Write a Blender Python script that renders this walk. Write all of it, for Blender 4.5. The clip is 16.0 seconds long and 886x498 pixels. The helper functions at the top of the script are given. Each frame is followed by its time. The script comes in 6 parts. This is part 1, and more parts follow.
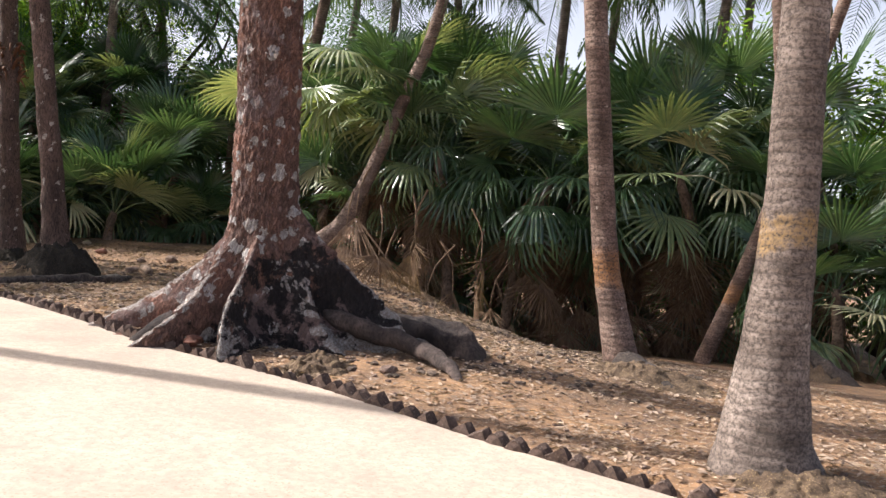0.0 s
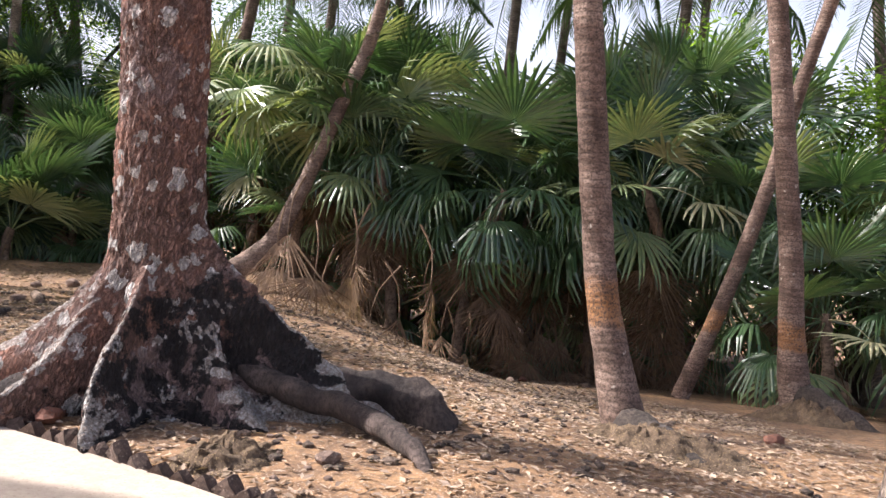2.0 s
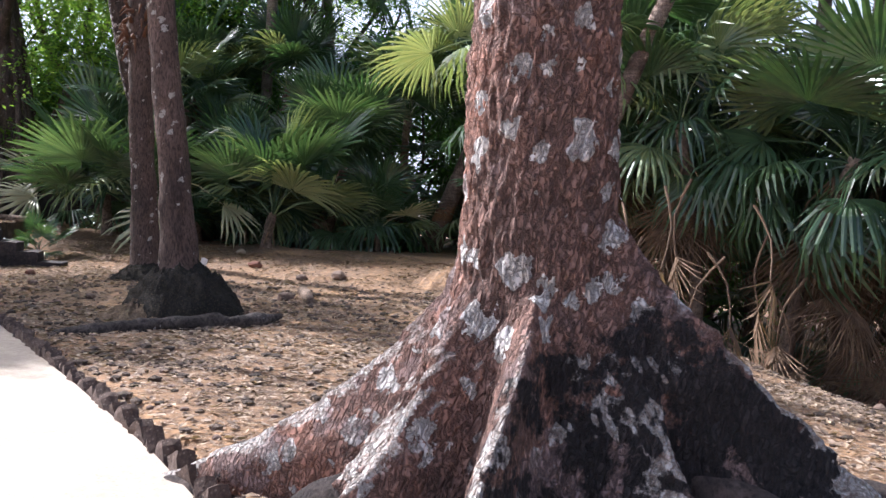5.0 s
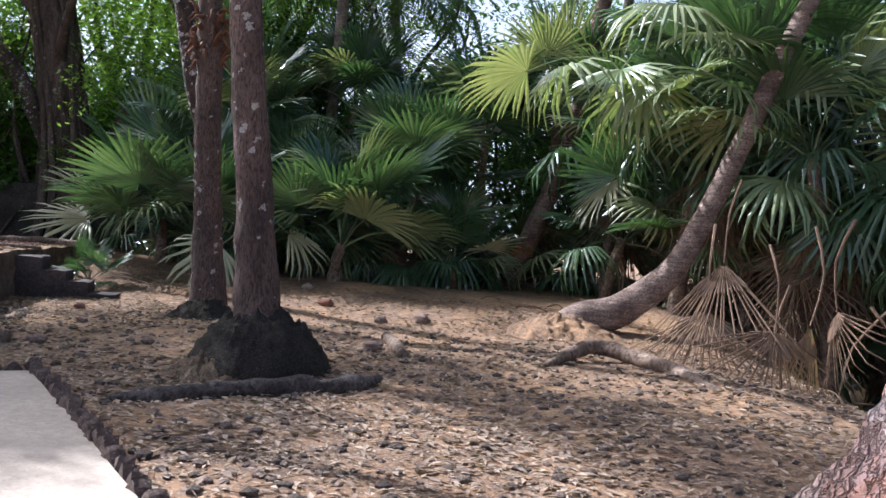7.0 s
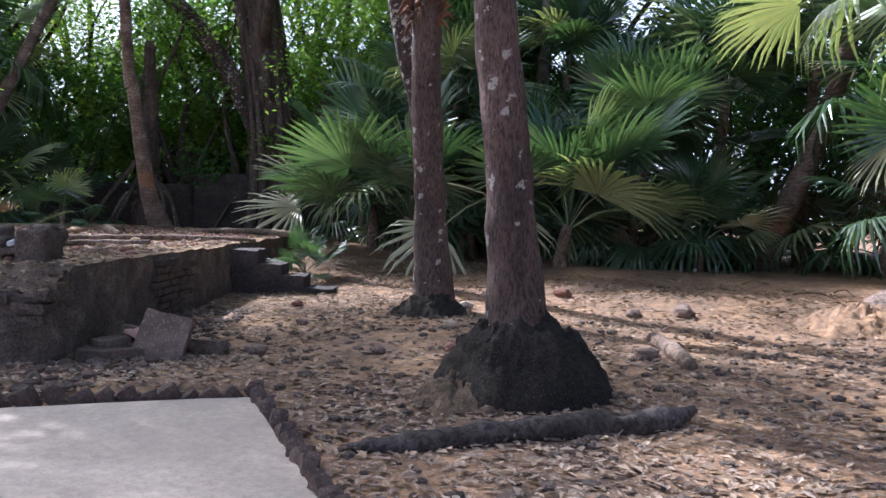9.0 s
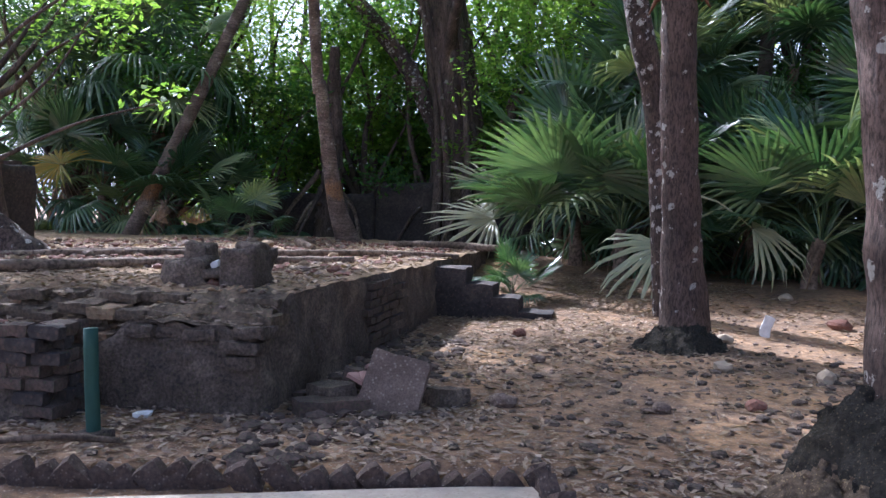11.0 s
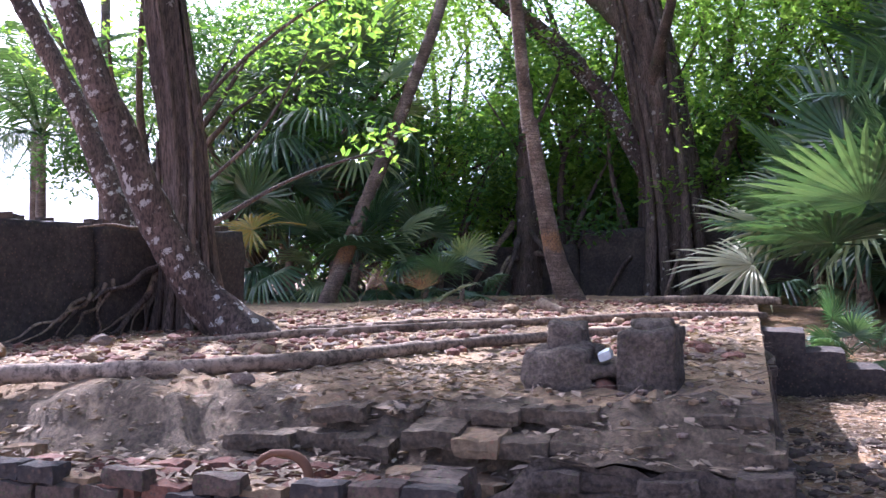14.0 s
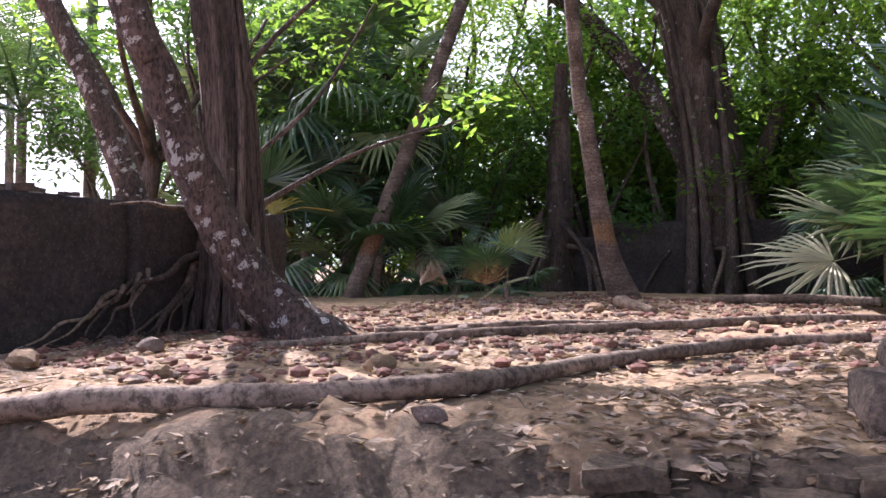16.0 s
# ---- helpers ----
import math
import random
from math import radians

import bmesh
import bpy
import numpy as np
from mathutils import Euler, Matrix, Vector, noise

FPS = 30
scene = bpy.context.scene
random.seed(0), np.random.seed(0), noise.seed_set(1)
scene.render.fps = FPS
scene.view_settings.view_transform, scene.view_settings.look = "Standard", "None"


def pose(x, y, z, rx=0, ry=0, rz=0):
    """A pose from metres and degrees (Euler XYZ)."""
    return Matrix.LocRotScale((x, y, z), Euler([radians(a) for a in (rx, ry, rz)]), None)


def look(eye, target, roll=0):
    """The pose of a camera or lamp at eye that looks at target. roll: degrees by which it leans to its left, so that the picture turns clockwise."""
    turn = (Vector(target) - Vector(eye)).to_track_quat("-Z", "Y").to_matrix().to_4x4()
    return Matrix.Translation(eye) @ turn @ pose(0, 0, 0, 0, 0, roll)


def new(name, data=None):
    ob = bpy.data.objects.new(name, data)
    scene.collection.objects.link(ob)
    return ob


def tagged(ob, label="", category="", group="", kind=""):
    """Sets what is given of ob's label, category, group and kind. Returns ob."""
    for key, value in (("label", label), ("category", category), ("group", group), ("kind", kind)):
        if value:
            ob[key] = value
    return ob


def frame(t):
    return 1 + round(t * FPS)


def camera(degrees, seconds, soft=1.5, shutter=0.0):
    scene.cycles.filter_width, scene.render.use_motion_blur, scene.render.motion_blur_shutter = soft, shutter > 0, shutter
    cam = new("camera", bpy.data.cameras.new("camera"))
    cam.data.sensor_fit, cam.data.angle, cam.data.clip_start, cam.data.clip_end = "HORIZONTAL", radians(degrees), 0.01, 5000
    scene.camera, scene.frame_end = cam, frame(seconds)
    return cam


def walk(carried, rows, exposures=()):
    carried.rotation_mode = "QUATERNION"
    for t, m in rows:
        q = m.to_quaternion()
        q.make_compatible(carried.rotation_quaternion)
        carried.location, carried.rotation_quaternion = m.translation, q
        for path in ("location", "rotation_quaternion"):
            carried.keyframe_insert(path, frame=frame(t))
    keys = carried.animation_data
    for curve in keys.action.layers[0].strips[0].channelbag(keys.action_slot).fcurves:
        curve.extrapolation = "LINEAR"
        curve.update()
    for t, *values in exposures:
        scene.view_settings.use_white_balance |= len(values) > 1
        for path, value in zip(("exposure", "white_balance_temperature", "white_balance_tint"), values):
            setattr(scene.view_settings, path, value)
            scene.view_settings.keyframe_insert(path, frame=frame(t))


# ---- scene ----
cam = camera(54.6, 16.0)
METRES, EYE, TILT, LEAN, TURN = 16.0, 1.4, -1.0, -3.0, 0.0
ROWS = [
    (0.0, 0.0, 0.0, 0.0, 0.0, 0.0, -0.0),
    (0.5, -0.001, 0.0355, 0.0018, -5.38, 0.75, 1.33),
    (1.0, -0.003, 0.067, 0.0042, -9.06, 1.24, 0.81),
    (1.5, -0.0051, 0.0979, 0.0079, -8.96, 2.82, 0.81),
    (2.0, -0.0094, 0.1289, 0.0089, -4.23, 0.88, 0.21),
    (2.5, -0.0166, 0.1622, 0.0104, -3.59, -1.8, -1.31),
    (3.0, -0.0274, 0.1944, 0.012, 1.33, -2.45, -0.32),
    (3.5, -0.0445, 0.2225, 0.0146, 2.9, -2.12, -0.43),
    (4.0, -0.0608, 0.2494, 0.017, 6.48, -0.84, -0.27),
    (6.5, -0.1459, 0.3757, 0.0286, 12.6, -0.31, 0.04),
    (7.0, -0.1663, 0.3989, 0.0317, 13.52, 1.42, -1.04),
    (7.5, -0.1859, 0.4216, 0.0343, 14.87, 2.23, -0.16),
    (8.0, -0.2057, 0.4471, 0.036, 18.31, 1.72, -0.38),
    (8.5, -0.226, 0.472, 0.0376, 21.16, 0.31, -0.31),
    (9.0, -0.2462, 0.4961, 0.0386, 26.2, -0.12, 0.7),
    (11.5, -0.3759, 0.569, 0.0493, 37.72, 1.62, -0.15),
    (12.0, -0.404, 0.5772, 0.052, 38.52, 4.71, -0.71),
    (12.5, -0.4324, 0.5829, 0.0553, 40.3, 6.22, -0.17),
    (13.0, -0.4637, 0.5915, 0.0576, 42.65, 6.73, -0.14),
    (13.5, -0.4951, 0.5948, 0.0594, 42.08, 4.64, -0.2),
    (14.0, -0.5284, 0.6002, 0.0601, 45.37, 4.28, 2.82),
    (14.5, -0.5577, 0.5985, 0.0628, 45.29, 6.08, 1.81),
    (15.0, -0.5885, 0.5997, 0.0652, 44.67, 4.51, 3.05),
    (15.5, -0.6195, 0.6048, 0.0662, 47.48, 4.06, 2.81),
    (16.0, -0.6482, 0.6119, 0.067, 43.22, 3.76, 2.19),
]
BASE = pose(0, 0, EYE, TILT, LEAN, TURN)
walk(cam, [(t, BASE @ pose(METRES * x, METRES * y, METRES * z, 90 + pitch, roll, yaw)) for t, x, y, z, yaw, pitch, roll in ROWS],
     exposures=[(0.0, 0.72, 6000, 15), (0.5, 0.8, 5950, 14), (1.0, 0.78, 5950, 17), (2.0, 1.06, 5900, 17), (2.5, 1.06, 5850, 17), (4.0, 1.16, 5550, 17), (7.0, 0.95, 5150, 15), (9.0, 1.15, 5050, 18), (11.5, 1.25, 4850, 17), (12.5, 1.82, 4850, 27), (14.0, 1.72, 4950, 26), (15.0, 1.44, 5150, 28), (16.0, 1.48, 5450, 28)])

# ---- daylight ----
SUN_AZ = Vector((-0.97, 0.25, 0)).normalized()
SUN_EL = radians(44)
to_sun = Vector((SUN_AZ.x * math.cos(SUN_EL), SUN_AZ.y * math.cos(SUN_EL), math.sin(SUN_EL)))
world = bpy.data.worlds.new("sky")
scene.world = world
world.use_nodes = True
wn = world.node_tree
wn.nodes.clear()
sky = wn.nodes.new("ShaderNodeTexSky")
sky.sky_type = "NISHITA"
sky.sun_disc = False
sky.sun_elevation = SUN_EL
sky.sun_rotation = math.atan2(SUN_AZ.x, SUN_AZ.y)
sky.dust_density = 7.0
sky.ozone_density = 0.6
sky.air_density = 0.8
bg = wn.nodes.new("ShaderNodeBackground")
bg.inputs[1].default_value = 0.13
wo = wn.nodes.new("ShaderNodeOutputWorld")
# bright dry-season haze low over the horizon, all the way round
up = wn.nodes.new("ShaderNodeTexCoord")
split = wn.nodes.new("ShaderNodeSeparateXYZ")
wn.links.new(up.outputs["Generated"], split.inputs[0])
haze = wn.nodes.new("ShaderNodeMapRange")
haze.interpolation_type = "SMOOTHSTEP"
for key, value in (("From Min", 0.1), ("From Max", 0.5), ("To Min", 0.6), ("To Max", 0.0)):
    haze.inputs[key].default_value = value
wn.links.new(split.outputs[2], haze.inputs["Value"])
veil = wn.nodes.new("ShaderNodeMix")
veil.data_type = "RGBA"
veil.inputs[7].default_value = (7.0, 6.95, 6.9, 1)
wn.links.new(haze.outputs[0], veil.inputs[0])
wn.links.new(sky.outputs[0], veil.inputs[6])
wn.links.new(veil.outputs[2], bg.inputs[0])
wn.links.new(bg.outputs[0], wo.inputs[0])
sun = new("sun", bpy.data.lights.new("sun", "SUN"))
sun.data.energy = 5.0
sun.data.angle = radians(0.6)
sun.data.color = (1.0, 0.925, 0.81)
sun.matrix_basis = look(to_sun * 50, (0, 0, 0))


# ---- materials ----
def graph(name):
    m = bpy.data.materials.new(name)
    m.use_nodes = True
    nt = m.node_tree
    bsdf = nt.nodes["Principled BSDF"]
    bsdf.inputs["Specular IOR Level"].default_value = 0.3
    return m, nt, bsdf


def node(nt, kind, **values):
    n = nt.nodes.new(kind)
    for k, v in values.items():
        n.inputs[k.replace("_", " ")].default_value = v
    return n


def ramp(nt, fac, stops):
    r = nt.nodes.new("ShaderNodeValToRGB")
    while len(r.color_ramp.elements) < len(stops):
        r.color_ramp.elements.new(0.5)
    for e, (p, c) in zip(r.color_ramp.elements, stops):
        e.position = p
        e.color = (c, c, c, 1) if isinstance(c, (int, float)) else (*c, 1)
    nt.links.new(fac, r.inputs[0])
    return r.outputs[0]


def mixed(nt, fac, a, b, mode="MIX"):
    m = nt.nodes.new("ShaderNodeMix")
    m.data_type = "RGBA"
    m.blend_type = mode
    for sock, v in ((m.inputs[0], fac), (m.inputs[6], a), (m.inputs[7], b)):
        if isinstance(v, (int, float)):
            sock.default_value = v
        elif isinstance(v, tuple):
            sock.default_value = (*v, 1)
        else:
            nt.links.new(v, sock)
    return m.outputs[2]


def place(nt, stretch=(1, 1, 1)):
    tc = nt.nodes.new("ShaderNodeTexCoord")
    mp = nt.nodes.new("ShaderNodeMapping")
    mp.inputs["Scale"].default_value = stretch
    nt.links.new(tc.outputs["Object"], mp.inputs[0])
    return mp.outputs[0]


def tex_noise(nt, co, scale, detail=5.0, rough=0.6, distort=0.0):
    n = node(nt, "ShaderNodeTexNoise", Scale=scale, Detail=detail, Roughness=rough, Distortion=distort)
    nt.links.new(co, n.inputs["Vector"])
    return n.outputs["Fac"]


def tex_cells(nt, co, scale, feature="F1", rand=1.0):
    n = node(nt, "ShaderNodeTexVoronoi", Scale=scale, Randomness=rand)
    n.feature = feature
    nt.links.new(co, n.inputs["Vector"])
    return n


def relief(nt, bsdf, height, strength, distance):
    b = node(nt, "ShaderNodeBump", Strength=strength, Distance=distance)
    nt.links.new(height, b.inputs["Height"])
    nt.links.new(b.outputs[0], bsdf.inputs["Normal"])


def earth_like(name, cols, scale, fleck, bump=0.02, rough=0.95, flecks=40.0):
    """Soil, masonry and stone: broad stains, grain and small flecks."""
    m, nt, bs = graph(name)
    co = place(nt)
    broad = ramp(nt, tex_noise(nt, co, scale, 6, 0.65), [(0.3, cols[0]), (0.52, cols[1]), (0.72, cols[2])])
    fine = tex_noise(nt, co, scale * 13, 8, 0.72)
    col = mixed(nt, ramp(nt, fine, [(0.4, 0.0), (0.6, 1.0)]), mixed(nt, 0.2, broad, cols[2]), mixed(nt, 0.6, broad, cols[0]))
    spots = tex_cells(nt, co, flecks)
    col = mixed(nt, ramp(nt, spots.outputs["Distance"], [(0.12, 0.8), (0.3, 0.0)]), col, fleck)
    nt.links.new(col, bs.inputs["Base Color"])
    bs.inputs["Roughness"].default_value = rough
    h = mixed(nt, 0.5, fine, tex_noise(nt, co, scale * 6, 4, 0.6))
    relief(nt, bs, h, 0.9, bump)
    return m


def bark(name, cols, lichen, amount, stretch=(1, 1, 0.3), scale=6.0, bump=0.03, spot_scale=4.0, rings=0.0, spot_soft=0.03, band=None):
    m, nt, bs = graph(name)
    co = place(nt, stretch)
    flat = place(nt)
    broad = ramp(nt, tex_noise(nt, co, scale * 0.35, 6, 0.65), [(0.32, cols[0]), (0.5, cols[1]), (0.68, cols[2])])
    fine = tex_noise(nt, co, scale * 6, 6, 0.75)
    col = mixed(nt, ramp(nt, fine, [(0.40, 0.8), (0.56, 0.0)]), broad, (cols[0][0] * 0.35, cols[0][1] * 0.35, cols[0][2] * 0.35))
    height = mixed(nt, 0.5, fine, tex_noise(nt, co, scale * 1.6, 5, 0.7))
    if rings:
        w = node(nt, "ShaderNodeTexWave", Scale=rings, Distortion=5.0, Detail=4.0)
        w.bands_direction = "Z"
        nt.links.new(flat, w.inputs["Vector"])
        col = mixed(nt, ramp(nt, w.outputs["Fac"], [(0.0, 0.4), (0.18, 0.0)]), col, (cols[0][0] * 0.4, cols[0][1] * 0.4, cols[0][2] * 0.4))
        height = mixed(nt, 0.2, height, w.outputs["Fac"])
    if amount:
        wob = tex_noise(nt, flat, spot_scale * 3.5, 4, 0.6)
        wobbled = nt.nodes.new("ShaderNodeVectorMath")
        wobbled.operation = "MULTIPLY_ADD"
        shift = nt.nodes.new("ShaderNodeCombineXYZ")
        nt.links.new(wob, shift.inputs[0]); nt.links.new(wob, shift.inputs[1]); nt.links.new(wob, shift.inputs[2])
        nt.links.new(shift.outputs[0], wobbled.inputs[0])
        wobbled.inputs[1].default_value = (0.16, 0.16, 0.16)
        nt.links.new(flat, wobbled.inputs[2])
        cells = tex_cells(nt, wobbled.outputs[0], spot_scale)
        size = nt.nodes.new("ShaderNodeMath"); size.operation = "SUBTRACT"
        sep = nt.nodes.new("ShaderNodeSeparateColor")
        nt.links.new(cells.outputs["Color"], sep.inputs[0])
        scaled = nt.nodes.new("ShaderNodeMath"); scaled.operation = "MULTIPLY"; scaled.inputs[1].default_value = amount
        nt.links.new(sep.outputs[0], scaled.inputs[0])
        nt.links.new(scaled.outputs[0], size.inputs[0]); nt.links.new(cells.outputs["Distance"], size.inputs[1])
        patchy = nt.nodes.new("ShaderNodeMath"); patchy.operation = "MULTIPLY_ADD"; patchy.inputs[1].default_value = 1.1; patchy.inputs[2].default_value = -0.66
        nt.links.new(tex_noise(nt, flat, 2.2, 4, 0.65), patchy.inputs[0])
        both = nt.nodes.new("ShaderNodeMath"); both.operation = "ADD"
        nt.links.new(size.outputs[0], both.inputs[0]); nt.links.new(patchy.outputs[0], both.inputs[1])
        size = both
        grain = mixed(nt, ramp(nt, fine, [(0.4, 0.25), (0.55, 0.0)]), lichen, cols[1])
        col = mixed(nt, ramp(nt, size.outputs[0], [(0.02, 0.0), (0.02 + spot_soft, 0.9)]), col, grain)
    if band:
        sep = nt.nodes.new("ShaderNodeSeparateXYZ")
        nt.links.new(flat, sep.inputs[0])
        wav = nt.nodes.new("ShaderNodeMath"); wav.operation = "MULTIPLY_ADD"; wav.inputs[1].default_value = 0.5
        nt.links.new(tex_noise(nt, flat, 5.0, 5, 0.7), wav.inputs[0]); nt.links.new(sep.outputs[2], wav.inputs[2])
        lo, hi = band[0] + 0.25, band[1] + 0.25
        rng_map = node(nt, "ShaderNodeMapRange")
        rng_map.inputs["From Min"].default_value = lo
        rng_map.inputs["From Max"].default_value = hi
        nt.links.new(wav.outputs[0], rng_map.inputs["Value"])
        mask = ramp(nt, rng_map.outputs[0], [(0.05, 0.0), (0.25, 0.75), (0.7, 0.75), (0.95, 0.0)])
        col = mixed(nt, mask, col, mixed(nt, ramp(nt, fine, [(0.4, 0.0), (0.6, 1.0)]), col, band[2]))
    nt.links.new(col, bs.inputs["Base Color"])
    bs.inputs["Roughness"].default_value = 0.9
    relief(nt, bs, height, 1.0, bump)
    return m


def leafy(name, cols, thin=0.35, rough=0.45, gloss=0.4):
    """Leaf tissue: gloss on top, light coming through, a colour for each blade."""
    m, nt, bs = graph(name)
    info = nt.nodes.new("ShaderNodeNewGeometry")
    ob = nt.nodes.new("ShaderNodeObjectInfo")
    add = nt.nodes.new("ShaderNodeMath"); add.operation = "MULTIPLY_ADD"
    nt.links.new(info.outputs["Random Per Island"], add.inputs[0]); add.inputs[1].default_value = 0.45
    half = nt.nodes.new("ShaderNodeMath"); half.operation = "MULTIPLY"; half.inputs[1].default_value = 0.55
    nt.links.new(ob.outputs["Random"], half.inputs[0]); nt.links.new(half.outputs[0], add.inputs[2])
    col = ramp(nt, add.outputs[0], [(0.05, cols[0]), (0.5, cols[1]), (0.95, cols[2])])
    fine = tex_noise(nt, place(nt), 9.0, 4, 0.6)
    col = mixed(nt, ramp(nt, fine, [(0.45, 0.0), (0.75, 0.5)]), col, (cols[2][0] * 1.2, cols[2][1] * 1.05, cols[2][2] * 0.8))
    nt.links.new(col, bs.inputs["Base Color"])
    bs.inputs["Roughness"].default_value = rough
    bs.inputs["Specular IOR Level"].default_value = gloss
    tr = nt.nodes.new("ShaderNodeBsdfTranslucent")
    glow = mixed(nt, 1.0, col, (1.4, 1.4, 0.7), "MULTIPLY")
    nt.links.new(glow, tr.inputs[0])
    mx = nt.nodes.new("ShaderNodeMixShader"); mx.inputs[0].default_value = thin
    out = nt.nodes["Material Output"]
    nt.links.new(bs.outputs[0], mx.inputs[1]); nt.links.new(tr.outputs[0], mx.inputs[2]); nt.links.new(mx.outputs[0], out.inputs[0])
    return m


SOIL = earth_like("dry_soil", [(0.075, 0.052, 0.038), (0.255, 0.152, 0.083), (0.490, 0.292, 0.138)], 0.9, (0.42, 0.34, 0.26), 0.05, 0.95, 38.0)
SAND = earth_like("sandy_path", [(0.34, 0.28, 0.22), (0.45, 0.375, 0.29), (0.54, 0.46, 0.36)], 1.3, (0.30, 0.24, 0.18), 0.008, 0.95, 34.0)
MOUND = earth_like("mossy_earth", [(0.065, 0.044, 0.029), (0.155, 0.106, 0.066), (0.26, 0.185, 0.112)], 3.5, (0.36, 0.26, 0.12), 0.05, 0.95, 60.0)
BLACK_MOUND = earth_like("black_root_mass", [(0.012, 0.010, 0.008), (0.03, 0.024, 0.018), (0.07, 0.055, 0.035)], 2.5, (0.12, 0.09, 0.05), 0.06, 0.95, 50.0)
MASONRY = earth_like("weathered_masonry", [(0.034, 0.027, 0.023), (0.130, 0.096, 0.073), (0.351, 0.260, 0.189)], 3.2, (0.11, 0.10, 0.05), 0.06, 0.92, 30.0)
MASONRY_TOP = earth_like("worn_masonry_top", [(0.125, 0.082, 0.050), (0.31, 0.205, 0.115), (0.53, 0.375, 0.21)], 1.3, (0.30, 0.15, 0.09), 0.05, 0.95, 26.0)
CRUST = earth_like("worn_mossy_crust", [(0.050, 0.038, 0.028), (0.155, 0.108, 0.070), (0.34, 0.240, 0.150)], 2.2, (0.13, 0.115, 0.06), 0.05, 0.94, 28.0)
BRICK = earth_like("old_red_brick", [(0.09, 0.040, 0.028), (0.19, 0.085, 0.055), (0.31, 0.16, 0.11)], 3.0, (0.10, 0.085, 0.07), 0.012, 0.92, 40.0)
DARK_BRICK = earth_like("mossy_dark_brick", [(0.036, 0.029, 0.023), (0.098, 0.068, 0.052), (0.195, 0.124, 0.091)], 3.0, (0.09, 0.10, 0.045), 0.014, 0.92, 40.0)
KERB_BRICK = earth_like("sunken_kerb_brick", [(0.05, 0.035, 0.028), (0.11, 0.074, 0.056), (0.20, 0.135, 0.10)], 3.0, (0.22, 0.17, 0.13), 0.02, 0.95, 40.0)
STONE = earth_like("grey_stone", [(0.09, 0.060, 0.045), (0.18, 0.125, 0.095), (0.30, 0.215, 0.165)], 6.0, (0.33, 0.26, 0.2), 0.012, 0.9, 30.0)
WALL_DARK = earth_like("dark_stained_wall", [(0.022, 0.019, 0.018), (0.054, 0.044, 0.040), (0.120, 0.090, 0.072)], 1.4, (0.12, 0.075, 0.055), 0.02, 0.92, 24.0)
PALM_BARK = bark("ringed_palm_bark", [(0.095, 0.075, 0.060), (0.225, 0.180, 0.148), (0.400, 0.330, 0.275)], (0.48, 0.42, 0.35), 0.30, (1, 1, 1.2), 7.0, 0.02, 9.0, rings=4.5, band=(1.5, 1.75, (0.36, 0.22, 0.06)))
RED_PALM_BARK = bark("red_brown_palm_bark", [(0.090, 0.060, 0.045), (0.200, 0.134, 0.102), (0.360, 0.262, 0.205)], (0.46, 0.40, 0.33), 0.30, (1, 1, 1.2), 7.0, 0.02, 9.0, rings=4.0, band=(1.1, 1.6, (0.34, 0.15, 0.04)))
TAN_PALM_BARK = bark("tan_palm_bark", [(0.10, 0.068, 0.052), (0.25, 0.175, 0.135), (0.42, 0.31, 0.24)], (0.48, 0.40, 0.32), 0.3, (1, 1, 1.2), 7.0, 0.02, 9.0, rings=4.0)
TWIN_BARK = bark("dark_lichen_bark", [(0.066, 0.044, 0.035), (0.143, 0.094, 0.073), (0.231, 0.154, 0.121)], (0.46, 0.42, 0.36), 0.44, (1, 1, 0.3), 8.0, 0.06, 8.0)
FIG_BARK = bark("fibrous_fig_bark", [(0.056, 0.041, 0.034), (0.138, 0.098, 0.077), (0.263, 0.188, 0.150)], (0.34, 0.29, 0.25), 0.36, (1, 1, 0.12), 9.0, 0.05, 6.0)
SPOT_BARK = bark("white_spotted_bark", [(0.040, 0.029, 0.024), (0.115, 0.078, 0.062), (0.218, 0.144, 0.115)], (0.50, 0.46, 0.42), 0.62, (1, 1, 0.4), 6.0, 0.05, 11.0)
DEADWOOD = bark("grey_dead_wood", [(0.10, 0.068, 0.047), (0.23, 0.160, 0.112), (0.38, 0.285, 0.21)], (0.40, 0.36, 0.30), 0.0, (0.5, 0.5, 0.5), 6.0, 0.02)
LOG_BARK = bark("dark_log_bark", [(0.03, 0.024, 0.020), (0.08, 0.062, 0.050), (0.16, 0.13, 0.11)], (0.36, 0.33, 0.30), 0.35, (0.6, 0.6, 0.6), 7.0, 0.03, 6.0)
FAN_GREEN = leafy("fan_leaf_green", [(0.026, 0.058, 0.028), (0.047, 0.099, 0.043), (0.098, 0.155, 0.072)], 0.29, 0.28, 0.9)
FAN_PALE = leafy("fan_leaf_pale", [(0.250, 0.263, 0.138), (0.388, 0.381, 0.234), (0.525, 0.488, 0.344)], 0.15, 0.5, 0.4)
# silvery copy of the green leaf, sunlight painted into its colour
FAN_SUNLIT = leafy("fan_leaf_sunlit_silver", [(0.115, 0.172, 0.081), (0.196, 0.253, 0.115), (0.299, 0.333, 0.172)], 0.25, 0.3, 0.6)
FAN_YELLOW = leafy("fan_leaf_yellowing", [(0.18, 0.17, 0.03), (0.30, 0.21, 0.03), (0.32, 0.15, 0.03)], 0.35, 0.5, 0.3)
FAN_DEAD = leafy("fan_leaf_dead", [(0.085, 0.052, 0.033), (0.165, 0.108, 0.072), (0.30, 0.215, 0.150)], 0.15, 0.75, 0.15)
